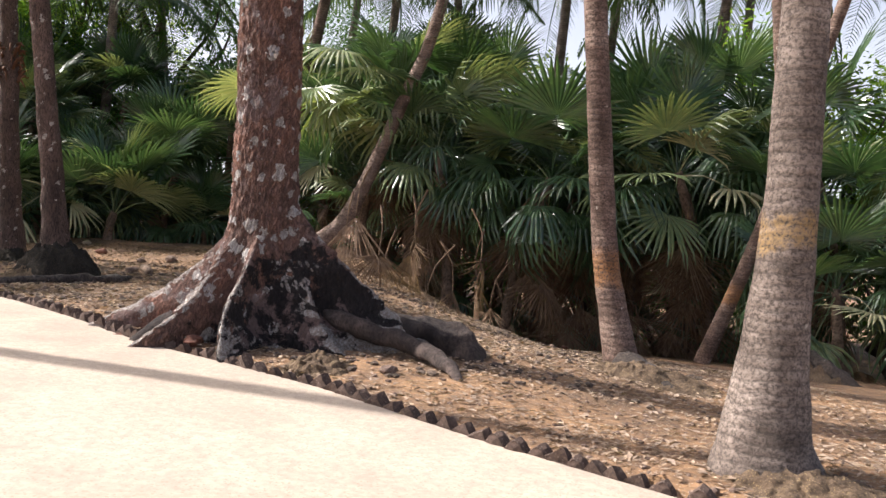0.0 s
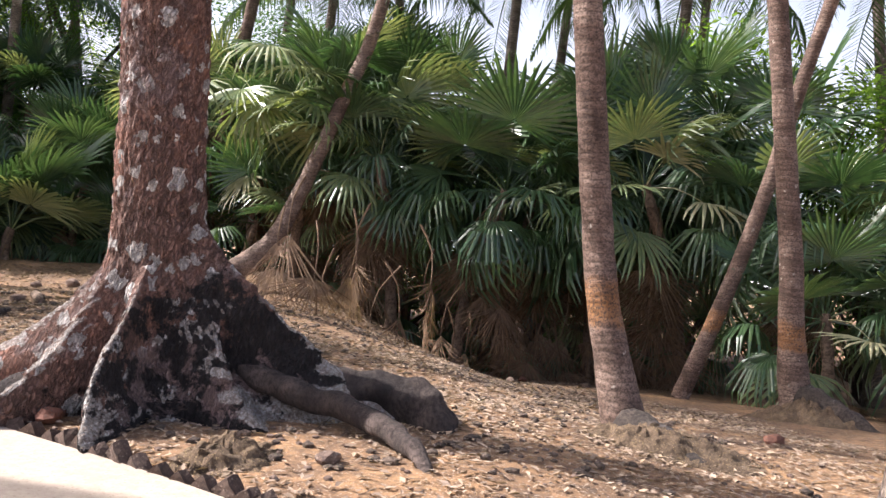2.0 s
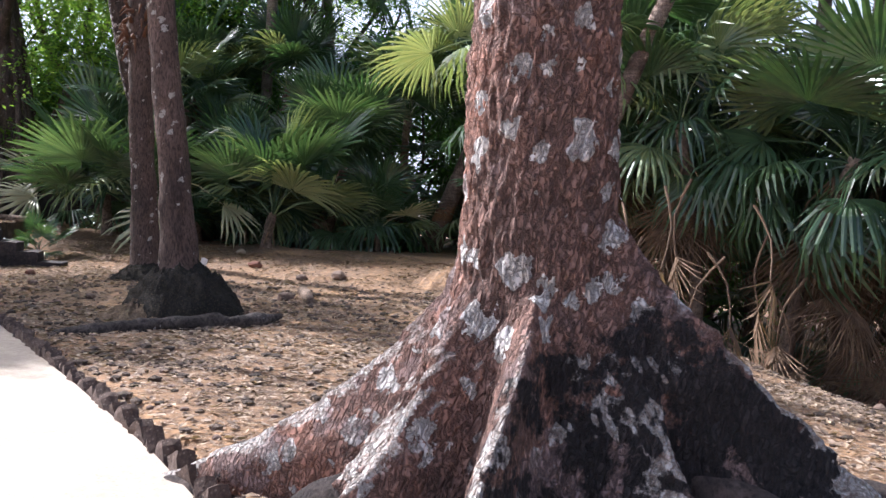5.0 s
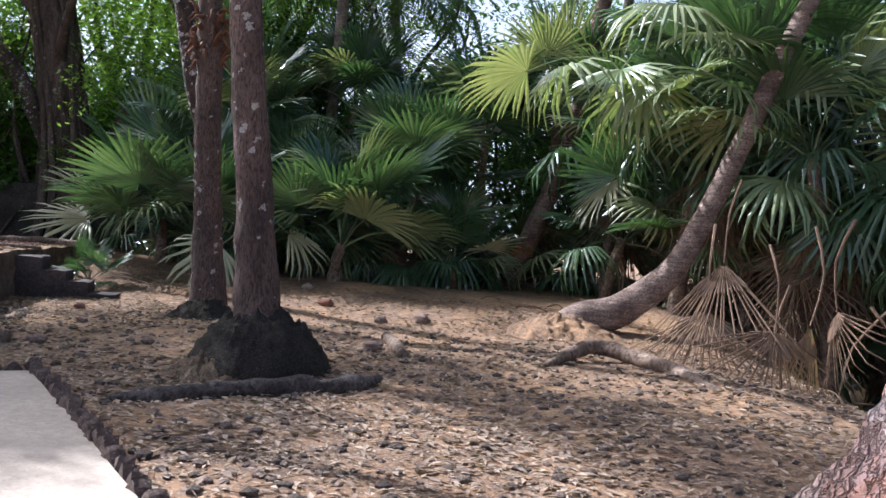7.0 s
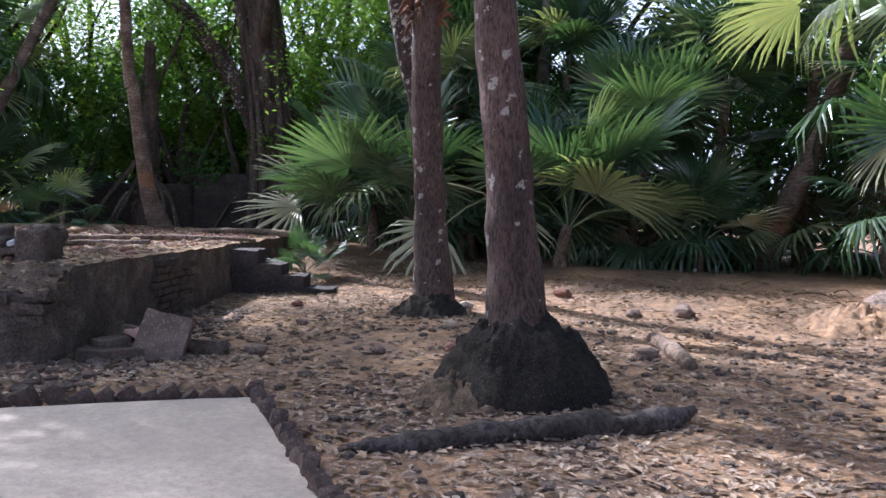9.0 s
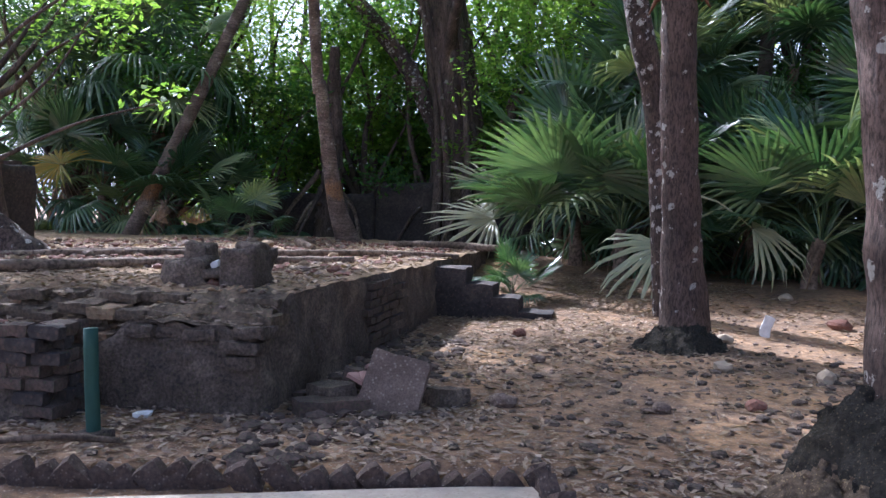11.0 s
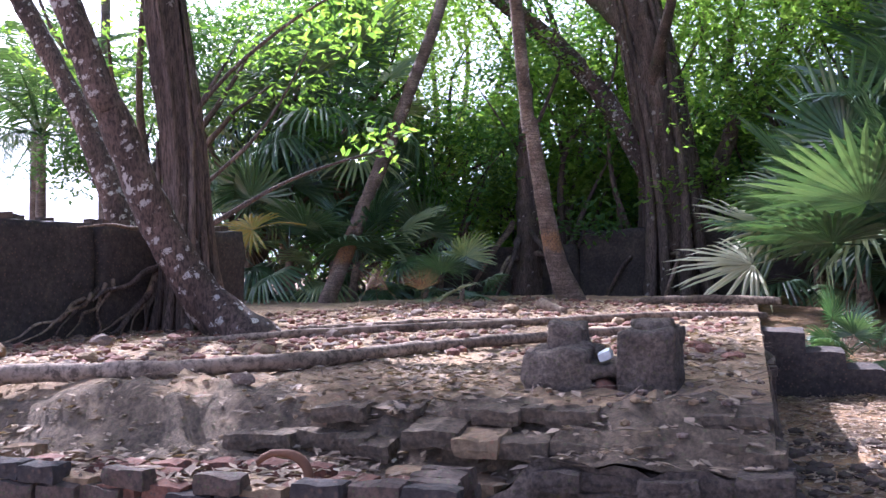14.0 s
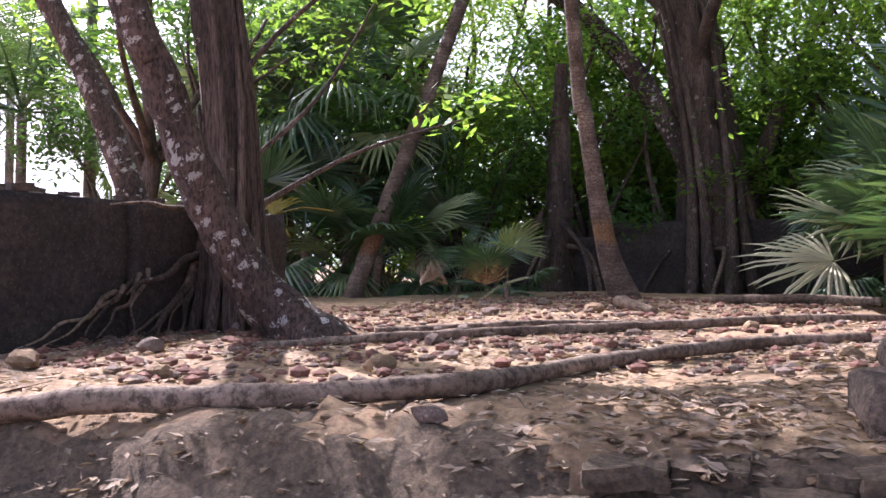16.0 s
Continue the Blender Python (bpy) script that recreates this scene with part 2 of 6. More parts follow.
COCO_GREEN = leafy("coconut_leaflets", [(0.034, 0.072, 0.026), (0.060, 0.114, 0.038), (0.102, 0.156, 0.060)], 0.3, 0.42, 0.45)
LEAF_BRIGHT = leafy("broad_leaves_bright", [(0.075, 0.155, 0.030), (0.165, 0.285, 0.055), (0.290, 0.400, 0.095)], 0.62, 0.5, 0.3)
LEAF_DARK = leafy("broad_leaves_dark", [(0.034, 0.090, 0.026), (0.068, 0.150, 0.040), (0.125, 0.230, 0.060)], 0.48, 0.5, 0.35)
LITTER = leafy("dry_leaf_litter", [(0.110, 0.077, 0.055), (0.300, 0.225, 0.165), (0.620, 0.520, 0.420)], 0.1, 0.85, 0.2)
def plain(name, col, rough=0.6):
    m, nt, bs = graph(name)
    n = tex_noise(nt, place(nt), 14.0, 5, 0.65)
    nt.links.new(mixed(nt, ramp(nt, n, [(0.35, 0.0), (0.7, 0.6)]), col, tuple(c * 0.55 for c in col)), bs.inputs["Base Color"])
    bs.inputs["Roughness"].default_value = rough
    return m
GREEN_PAINT = plain("faded_green_paint", (0.03, 0.075, 0.055), 0.65)
WHITE_LITTER = plain("white_plastic", (0.75, 0.74, 0.72), 0.5)
RUST = plain("rusty_iron", (0.16, 0.075, 0.04), 0.8)
HUSK = plain("pale_coconut_husk", (0.42, 0.33, 0.23), 0.85)
PINK_TILE = plain("pink_clay_tile", (0.42, 0.25, 0.20), 0.85)


# ---- building helpers ----
def mesh_of(name, bm, material, smooth=True):
    me = bpy.data.meshes.new(name)
    bm.to_mesh(me)
    bm.free()
    me.materials.append(material)
    if smooth:
        me.shade_smooth()
    return me


def part(name, bm, material, parent, label="", smooth=True):
    data = bm if isinstance(bm, bpy.types.Mesh) else mesh_of(name, bm, material, smooth)
    ob = new(name, data)
    if parent:
        ob.parent = parent
    if label:
        ob["label"] = label
    return ob


def fast_mesh(name, verts, faces, material, smooth=False):
    me = bpy.data.meshes.new(name)
    me.from_pydata(verts, [], faces)
    me.materials.append(material)
    if smooth:
        me.shade_smooth()
    me.update()
    return me


def sm(a, b, x):
    t = min(1.0, max(0.0, (x - a) / (b - a)))
    return t * t * (3 - 2 * t)


def level(x, y):
    """The lie of the land without its small bumps."""
    s = -0.74 * x + 0.67 * y
    z = 0.36 * sm(-1.0, 11.0, s)
    drop = 0.127 * max(0.0, min(y, 24.0) - 9.0) * sm(-2.0, 2.5, x) + 0.14 * sm(0.3, 2.6, x) + 0.02 * max(0.0, min(x - 2.6, 10.0))
    z -= drop * sm(4.5, 8.5, y + 0.3 * x)
    z += 0.38 * sm(17.0, 23.0, y) * sm(0.5, -3.0, x)
    z += 0.3 * sm(-12.0, -16.0, x) * sm(12.0, 18.0, y)
    return z


def over_path(x, y):
    """Metres inside the path (positive) from its kerb."""
    a = kerb_side(x, y)
    b = -((x + 7.74) * -0.60 + (y - 12.75) * 0.80)
    return min(a, b)


KERB = [(4.6, 1.9), (1.65, 4.35), (0.55, 5.25), (-0.85, 6.55), (-2.05, 7.4), (-2.75, 7.92), (-3.6, 8.78), (-5.2, 10.33), (-6.3, 11.4), (-7.74, 12.75)]
CROSS = [(-7.74, 12.75), (-9.1, 11.72), (-11.6, 9.85), (-15.0, 7.3)]


def kerb_side(x, y):
    best, side = 1e9, 0
    for (ax, ay), (bx, by) in zip(KERB, KERB[1:]):
        dx, dy = bx - ax, by - ay
        t = max(0.0, min(1.0, ((x - ax) * dx + (y - ay) * dy) / (dx * dx + dy * dy)))
        d = math.hypot(x - ax - t * dx, y - ay - t * dy)
        if d < best:
            best = d
            side = d if dx * (y - ay) - dy * (x - ax) > 0 else -d
    return side


def land(x, y):
    inside = over_path(x, y)
    z = level(x, y)
    rough = 1.0 - sm(-0.15, 0.05, inside)
    n = noise.noise(Vector((x * 0.55, y * 0.55, 3.0))) * 0.05 + noise.noise(Vector((x * 2.3, y * 2.3, 9.0))) * 0.018 + noise.noise(Vector((x * 6.5, y * 6.5, 1.0))) * 0.008
    return z + rough * (n + 0.02) - 0.06 * (1.0 - rough)


def smooth_line(pts, step):
    """A Catmull-Rom line through pts, sampled about every step metres, with the share walked."""
    P = [Vector(p) for p in pts]
    P = [P[0] * 2 - P[1]] + P + [P[-1] * 2 - P[-2]]
    out = []
    count = len(P) - 3
    for i in range(count):
        a, b, c, d = P[i:i + 4]
        n = max(1, int((c - b).length / step))
        for k in range(n):
            t = k / n
            out.append((0.5 * ((2 * b) + (c - a) * t + (2 * a - 5 * b + 4 * c - d) * t * t + (3 * b - a - 3 * c + d) * t ** 3), (i + t) / count))
    out.append((P[-2], 1.0))
    return out


def tube(bm, pts, radii, sides=12, step=0.12, wobble=0.0, freq=3.0, ring=0.0, seed=0.0, close=True, flute=0):
    """A bent, tapering limb. ring: raised scars; flute: ribs along it."""
    line = smooth_line(pts, step)
    rows = []
    side = None
    for i, (p, s) in enumerate(line):
        q = line[min(i + 1, len(line) - 1)][0] - line[max(i - 1, 0)][0]
        q = q.normalized()
        if side is None:
            side = q.orthogonal().normalized()
        side = (side - q * side.dot(q)).normalized()
        other = q.cross(side)
        k = s * (len(radii) - 1)
        j = min(int(k), len(radii) - 2)
        r = radii[j] + (radii[j + 1] - radii[j]) * (k - j)
        if ring:
            r *= 1.0 + ring * (1.0 if i % 2 else -1.0) * (0.6 + 0.6 * noise.noise(Vector((p.z * 9, seed, 0))))
        row = []
        for a in range(sides):
            th = 2 * math.pi * a / sides
            d = side * math.cos(th) + other * math.sin(th)
            rr = r
            if wobble:
                rr *= 1.0 + wobble * noise.noise((p + d * r) * freq + Vector((seed, seed * 2, 0)))
            if flute:
                rr *= 1.0 + 0.16 * math.sin(flute * th + 2.0 * noise.noise(Vector((s * 5, seed, 0)))) + 0.08 * math.sin((flute * 2 + 1) * th + seed + 3 * s)
            row.append(bm.verts.new(p + d * rr))
        rows.append(row)
    for a, b in zip(rows, rows[1:]):
        for i in range(sides):
            bm.faces.new((a[i], a[(i + 1) % sides], b[(i + 1) % sides], b[i]))
    if close:
        bm.faces.new(rows[-1])
        bm.faces.new(rows[0][::-1])
    return bm


def rough_box(bm, lo, hi, cell=0.15, rough=0.03, freq=3.0, seed=0.0, m=None):
    """A weathered block: a box with many faces whose skin is uneven."""
    lo, hi = Vector(lo), Vector(hi)
    n = [max(1, int(round((hi[i] - lo[i]) / cell))) for i in range(3)]
    cache = {}

    def vert(i, j, k):
        key = (i, j, k)
        if key not in cache:
            p = Vector((lo.x + (hi.x - lo.x) * i / n[0], lo.y + (hi.y - lo.y) * j / n[1], lo.z + (hi.z - lo.z) * k / n[2]))
            q = p * freq + Vector((seed * 7, seed * 3, seed))
            shift = noise.noise_vector(q) * rough + noise.noise_vector(q * 3.1) * rough * 0.45
            edge = sum(1 for a, b in ((i, n[0]), (j, n[1]), (k, n[2])) if a in (0, b))
            if edge > 1:
                centre = (lo + hi) / 2
                shift += (centre - p).normalized() * rough * 0.4 * (edge - 1)
            p += shift
            cache[key] = bm.verts.new(m @ p if m else p)
        return cache[key]
    for ax in range(3):
        b, c = (ax + 1) % 3, (ax + 2) % 3
        for end in (0, n[ax]):
            for u in range(n[b]):
                for v in range(n[c]):
                    quad = []
                    for du, dv in ((0, 0), (1, 0), (1, 1), (0, 1)):
                        idx = [0, 0, 0]
                        idx[ax], idx[b], idx[c] = end, u + du, v + dv
                        quad.append(vert(*idx))
                    bm.faces.new(quad if end else quad[::-1])
    return bm


def pebble(bm, centre, size, seed, flat=0.7, sub=2):
    made = bmesh.ops.create_icosphere(bm, subdivisions=sub, radius=1.0)
    for v in made["verts"]:
        n = noise.noise(v.co * 1.3 + Vector((seed * 5.1, seed * 1.7, 0)))
        f = noise.noise(v.co * 3.4 + Vector((seed, 0, seed)))
        d = v.co * (1.0 + 0.35 * n + 0.12 * f)
        v.co = Vector((d.x * size[0], d.y * size[1], d.z * size[2] * flat)) + Vector(centre)
    return bm


# ---- ground and path ----
def axis_marks(lo, hi, fine, far):
    marks = list(np.arange(lo, hi + fine / 2, fine))
    d, left, right = fine, marks[0], marks[-1]
    while right < far:
        d *= 1.5
        left -= d
        right += d
        marks = [left] + marks + [right]
    return marks


def build_ground():
    xs, ys = axis_marks(-24.0, 9.0, 0.14, 600.0), axis_marks(-3.0, 28.0, 0.14, 600.0)
    verts = [(x, y, land(x, y) if abs(x) < 60 and abs(y) < 60 else level(x, y)) for y in ys for x in xs]
    w = len(xs)
    faces = [(j * w + i, j * w + i + 1, (j + 1) * w + i + 1, (j + 1) * w + i) for j in range(len(ys) - 1) for i in range(w - 1)]
    ob = new("ground", fast_mesh("ground", verts, faces, SOIL, True))
    tagged(ob, "dry brown earth floor strewn with litter under the palms", "ground", kind="structure")


def build_path():
    line = [p for p, s in smooth_line([(x, y, 0) for x, y in KERB], 0.3)]
    bm = bmesh.new()
    rows = []
    for p in line:
        row = []
        for k in range(17):
            d = 0.05 + 5.2 * k / 16
            x, y = p.x - 0.68 * d, p.y - 0.73 * d
            b = ((x + 7.74) * -0.60 + (y - 12.75) * 0.80)
            if b > -0.05:
                x, y = x + 0.60 * (b + 0.05), y - 0.80 * (b + 0.05)
            row.append(bm.verts.new((x, y, level(x, y) + 0.004 + 0.008 * noise.noise(Vector((x * 1.5, y * 1.5, 0))))))
        rows.append(row)
    for a, b in zip(rows, rows[1:]):
        for i in range(16):
            bm.faces.new((a[i], b[i], b[i + 1], a[i + 1]))
    bm.normal_update()
    ob = part("path", bm, SAND, None)
    tagged(ob, "pale sandy footpath of worn beaten concrete", "path", kind="structure")


def kerb_bricks():
    kinds = []
    rng = random.Random(4)
    for k in range(5):
        bm = bmesh.new()
        m = Matrix.Rotation(radians(38 + 8 * rng.random()), 4, "Y")
        rough_box(bm, (-0.065, -0.05, -0.1), (0.065, 0.05, 0.1), 0.045, 0.018, 9.0, k * 3.3, m)
        kinds.append(mesh_of("brick", bm, KERB_BRICK, False))
    for name, pts, label in (("kerb", KERB, "sawtooth kerb of tilted old bricks along the path"), ("kerb", CROSS, "sawtooth brick kerb closing off the path's end")):
        top = tagged(new(name), label, "kerb", kind="structure")
        for p, s in smooth_line([(x, y, 0) for x, y in pts], 0.155):
            ob = part("brick", rng.choice(kinds), None, top)
            q = p + Vector((rng.uniform(-0.015, 0.015), rng.uniform(-0.015, 0.015), 0))
            i = min(range(len(pts) - 1), key=lambda n: (Vector((*pts[n], 0)) - q).length + (Vector((*pts[n + 1], 0)) - q).length - (Vector((*pts[n], 0)) - Vector((*pts[n + 1], 0))).length)
            turn = math.degrees(math.atan2(pts[i + 1][1] - pts[i][1], pts[i + 1][0] - pts[i][0]))
            ob.matrix_basis = pose(q.x, q.y, level(q.x, q.y) - 0.02 + rng.uniform(-0.035, 0.015), rng.uniform(-9, 9), rng.uniform(-12, 12), turn + rng.uniform(-14, 14))


# ---- the ruined platform ----
PO = Vector((-9.9, 12.75, 0))
PM = Matrix.Translation(PO) @ Matrix(((-0.902, -0.431, 0, 0), (-0.431, 0.902, 0, 0), (0, 0, 1, 0), (0, 0, 0, 1)))


def on_platform(u, v, z=0.0):
    return PM @ Vector((u, v, z))


def top_height(u, v):
    n = 0.04 * noise.noise(Vector((u * 0.9, v * 0.9, 5))) + 0.018 * noise.noise(Vector((u * 4, v * 4, 8)))
    z = 1.13 + n
    # worn tiers towards the front edge
    z -= 0.09 * (1 - sm(0.42, 0.5, v + 0.12 * noise.noise(Vector((u * 2.5, 2, 0))))) + 0.09 * (1 - sm(0.16, 0.24, v + 0.1 * noise.noise(Vector((u * 2.5, 7, 0)))))
    if u > 0.85:
        z += 0.03 * noise.noise(Vector((u * 9, v * 9, 3)))
        z -= 0.2 * sm(0.85, 1.3, u) * (1 - sm(0.15, 0.75 + 0.3 * noise.noise(Vector((u * 1.3, 4, 0))), v))
    if v < 1.6:
        z += (0.045 * noise.noise(Vector((u * 6, v * 6, 1))) + 0.03 * noise.noise(Vector((u * 14, v * 14, 2)))) * (1 - sm(0.9, 1.6, v)) * sm(0.0, 0.2, u)
    z += 0.06 * sm(3.0, 9.0, v) * sm(1.0, 5.0, u)
    return z


def build_platform():
    bm = bmesh.new()
    us = list(np.arange(0, 3.4, 0.085)) + list(np.arange(3.4, 11.1, 0.16))
    vs = list(np.arange(0, 2.2, 0.085)) + list(np.arange(2.2, 14.1, 0.16))
    rows = []
    for v in vs:
        row = []
        for u in us:
            row.append(bm.verts.new(on_platform(u, v, top_height(u, v))))
        rows.append(row)
    for a, b in zip(rows, rows[1:]):
        for i in range(len(us) - 1):
            bm.faces.new((a[i], b[i], b[i + 1], a[i + 1]))
    top = tagged(new("platform"), "raised ruined masonry platform covered with rubble and dry leaves", "platform", kind="structure")
    for f in bm.faces:
        q = PM.inverted() @ f.calc_center_median()
        if q.y < 0.62 + 0.45 * noise.noise(Vector((q.x * 1.7, q.y * 1.7, 4))):
            f.material_index = 1
    part("platform_top", bm, MASONRY_TOP, top, "dusty worn top with rubble").data.materials.append(CRUST)
    # its right side, front corner and the recess beside it
    bm = bmesh.new()
    edge = [(u, 0.0) for u in np.arange(0.95, -0.01, -0.07)] + [(0.0, v) for v in np.arange(0.07, 14.1, 0.1)]
    edge = [(u, 0.0) for u in np.arange(11.0, 0.95, -0.12)] + edge
    rows = []
    for u, v in edge:
        col = []
        for k in range(15):
            f = k / 14
            z0 = top_height(u, v)
            p = on_platform(u, v, z0 + (-0.15 - z0) * f)
            lean = 0.05 * f
            n = noise.noise_vector(p * 2.6) * 0.07 + noise.noise_vector(p * 8.0) * 0.035 if 0 < k else noise.noise_vector(p * 8.0) * 0.02
            q = p + n + (PM.to_3x3() @ Vector((-lean if u < 0.01 else 0, -lean if v < 0.01 else 0, 0)))
            col.append(bm.verts.new(q))
        rows.append(col)
    for a, b in zip(rows, rows[1:]):
        for k in range(14):
            bm.faces.new((a[k], a[k + 1], b[k + 1], b[k]))
    part("platform_side", bm, MASONRY, top, "blackened mossy masonry face")
    # worn courses standing out along the front corner's tiers
    rng = random.Random(9)
    for row, (u0, u1, v, z0, z1) in enumerate(((-0.05, 0.85, -0.03, 0.87, 0.95), (-0.02, 0.8, -0.01, 0.78, 0.862), (0.0, 0.78, 0.0, 0.69, 0.772), (-0.04, 1.35, 0.15, 0.965, 1.045), (0.02, 2.1, 0.42, 1.05, 1.125), (0.95, 2.6, 0.28, 0.9, 0.98), (1.1, 3.6, 0.06, 0.78, 0.86), (1.0, 3.6, 0.1, 0.68, 0.77))):
        u = u0
        while u < u1:
            length = rng.uniform(0.12, 0.27)
            if rng.random() > (0.06 if row < 5 else 0.22):
                b = bmesh.new()
                rough_box(b, (0, 0, -(z1 - z0) / 2), (length + 0.015, 0.3, (z1 - z0) / 2), 0.04, 0.016, 9.0, row * 2.3 + u * 5)
                o = part("course_stone", b, MASONRY if row < 3 else (CRUST, CRUST, MASONRY_TOP)[int(u * 10) % 3], top, smooth=False)
                o.matrix_basis = PM @ pose(u, v + rng.uniform(-0.06, 0.06), (z0 + z1) / 2 - (0.02 if row > 2 else 0) + rng.uniform(-0.022, 0.014), rng.uniform(-3, 3), rng.uniform(-2, 2), rng.uniform(-5, 5))
            u += length
    # brick courses that show on the long side
    for row in range(9):
        v = 2.4 + rng.random() * 0.2
        while v < 3.2 + 1.2 * rng.random():
            length = rng.uniform(0.16, 0.24)
            b = bmesh.new()
            rough_box(b, (-0.035, 0, -0.033), (0.06, length - 0.014, 0.033), 0.05, 0.012, 8.0, v * 5 + row)
            o = part("brick", b, DARK_BRICK, top, smooth=False)
            o.matrix_basis = PM @ pose(rng.uniform(-0.02, 0.01) - 0.02, v, 1.04 - row * 0.082, 0, 0, 0)
            v += length


def build_front_ruin():
    """The lower brick wall in front of the platform, course by course."""
    rng = random.Random(12)
    wall = tagged(new("brick_wall"), "low broken brick wall with dark face and lighter reddish top", "wall", kind="structure")
    bm = bmesh.new()
    rough_box(bm, (1.2, -0.545, -0.1), (4.6, -0.06, 0.84), 0.13, 0.03, 3.0, 2.0, PM)
    part("core", bm, MASONRY, wall)
    kinds = []
    for k in range(6):
        b = bmesh.new()
        rough_box(b, (-0.11, -0.05, -0.04), (0.11, 0.05, 0.04), 0.04, 0.015, 9.0, k * 2.7)
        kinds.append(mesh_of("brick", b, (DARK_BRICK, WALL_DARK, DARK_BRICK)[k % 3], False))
    # top bricks get warmer, lighter materials than the face
    warm = []
    for k in range(4):
        b = bmesh.new()
        rough_box(b, (-0.105, -0.055, -0.036), (0.105, 0.055, 0.036), 0.05, 0.016, 9.0, 40 + k * 2.7)
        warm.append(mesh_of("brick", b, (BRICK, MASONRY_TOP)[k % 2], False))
    for course in range(11):
        z = 0.10 + course * 0.083
        u = 1.18 + (0.11 if course % 2 else 0.0) + 0.03 * math.sin(course * 2.2)
        while u < 4.4:
            if rng.random() > 0.14:
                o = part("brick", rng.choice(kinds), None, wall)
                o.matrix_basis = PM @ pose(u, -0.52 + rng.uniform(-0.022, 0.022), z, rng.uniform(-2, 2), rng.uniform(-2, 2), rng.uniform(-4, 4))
            u += 0.222
        for v in (-0.42, -0.31, -0.2):
            if rng.random() > 0.1:
                o = part("brick", rng.choice(kinds), None, wall)
                o.matrix_basis = PM @ pose(1.22 + rng.uniform(-0.02, 0.015), v + (0.05 if course % 2 else 0), z, 0, rng.uniform(-3, 3), rng.uniform(-5, 5))
    for row in range(4):
        u = 1.3 + rng.random() * 0.15
        while u < 4.4:
            if rng.random() > 0.28:
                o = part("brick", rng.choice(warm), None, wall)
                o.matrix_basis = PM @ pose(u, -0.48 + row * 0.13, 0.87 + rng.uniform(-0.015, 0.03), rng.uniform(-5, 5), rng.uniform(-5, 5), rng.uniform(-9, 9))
            u += 0.23


def build_steps():
    st = tagged(new("broken_steps"), "dark stepped masonry stub going down beside the platform", "steps", kind="structure")
    for i, (a, b, z) in enumerate(((0.05, -0.42, 1.07), (-0.42, -0.78, 0.86), (-0.78, -1.12, 0.70), (-1.12, -1.55, 0.52))):
        bm = bmesh.new()
        rough_box(bm, (b, 5.75, -0.1), (a + 0.03, 6.35, z), 0.08, 0.02, 4.0, i * 3.0, PM)
        part("step", bm, WALL_DARK, st, smooth=False)


def build_block():
    bk = tagged(new("masonry_block"), "dark broken masonry block with a small arched hole on the platform", "block")
    bk.matrix_basis = PM @ pose(0.82, 1.15, 1.1)
    for i, (lo, hi) in enumerate((((0.05, -0.24, -0.03), (0.40, 0.2, 0.23)), ((-0.40, -0.24, -0.03), (-0.1, 0.2, 0.33)), ((-0.13, -0.22, 0.1), (0.09, 0.15, 0.165)), ((-0.13, -0.02, -0.03), (0.09, 0.18, 0.13)))):
        bm = bmesh.new()
        rough_box(bm, lo, hi, 0.032, 0.034, 5.0, i * 4.0 + 1)
        part("stone", bm, MASONRY, bk)
    for k, (lo, hi) in enumerate((((0.1, -0.06, 0.18), (0.29, 0.2, 0.35)), ((0.0, -0.04, 0.14), (0.13, 0.16, 0.22)), ((-0.36, -0.14, 0.29), (-0.16, 0.16, 0.36)))):
        bm = bmesh.new()
        rough_box(bm, lo, hi, 0.03, 0.035, 6.0, 8.0 + k * 3)
        part("stone", bm, MASONRY, bk)
    bm = bmesh.new()
    pebble(bm, (-0.025, -0.16, 0.03), (0.062, 0.05, 0.075), 3.0)
    part("rubble", bm, BRICK, bk)


def build_walls():
    w = tagged(new("ruined_wall"), "dark stained ruined wall with broken top and creeping roots", "wall", kind="structure")
    m = Matrix.Translation((-17.2, 11.75, 0)) @ Matrix.Rotation(math.atan2(2.62, -1.05), 4, "Z")
    bm = bmesh.new()
    rough_box(bm, (0.3, -0.22, 0.7), (1.75, 0.22, 2.36), 0.09, 0.022, 2.4, 1.0, m)
    part("wall_body", bm, WALL_DARK, w)
    bm = bmesh.new()
    rough_box(bm, (1.83, -0.2, 0.7), (4.4, 0.24, 2.34), 0.12, 0.03, 2.2, 5.0, m)
    part("wall_body", bm, WALL_DARK, w)
    rng = random.Random(3)
    for i in range(22):
        b = bmesh.new()
        rough_box(b, (-0.1, -0.05, -0.035), (0.1, 0.05, 0.035), 0.08, 0.014, 8.0, i * 1.3)
        o = part("brick", b, DARK_BRICK if i % 3 else MASONRY, w, smooth=False)
        o.matrix_basis = m @ pose(rng.uniform(0.4, 4.2), rng.uniform(-0.16, 0.16), 2.37 + rng.uniform(-0.01, 0.02), 0, rng.uniform(-6, 6), rng.uniform(-30, 30))
    back = tagged(new("ruined_wall"), "low dark ruined wall overgrown with roots at the back", "wall", kind="structure")
    for i, (a, b, z) in enumerate((((-20.6, 26.2), (-17.0, 28.2), 2.6), ((-17.0, 28.2), (-14.2, 29.0), 2.9), ((-24.5, 24.0), (-20.6, 26.2), 2.3))):
        d = Vector((b[0] - a[0], b[1] - a[1], 0))
        mm = Matrix.Translation((a[0], a[1], 0)) @ Matrix.Rotation(math.atan2(d.y, d.x), 4, "Z")
        bm = bmesh.new()
        rough_box(bm, (0, -0.25, 0.2), (d.length, 0.25, z), 0.2, 0.05, 1.6, 9.0 + i, mm)
        part("wall_body", bm, WALL_DARK, back)


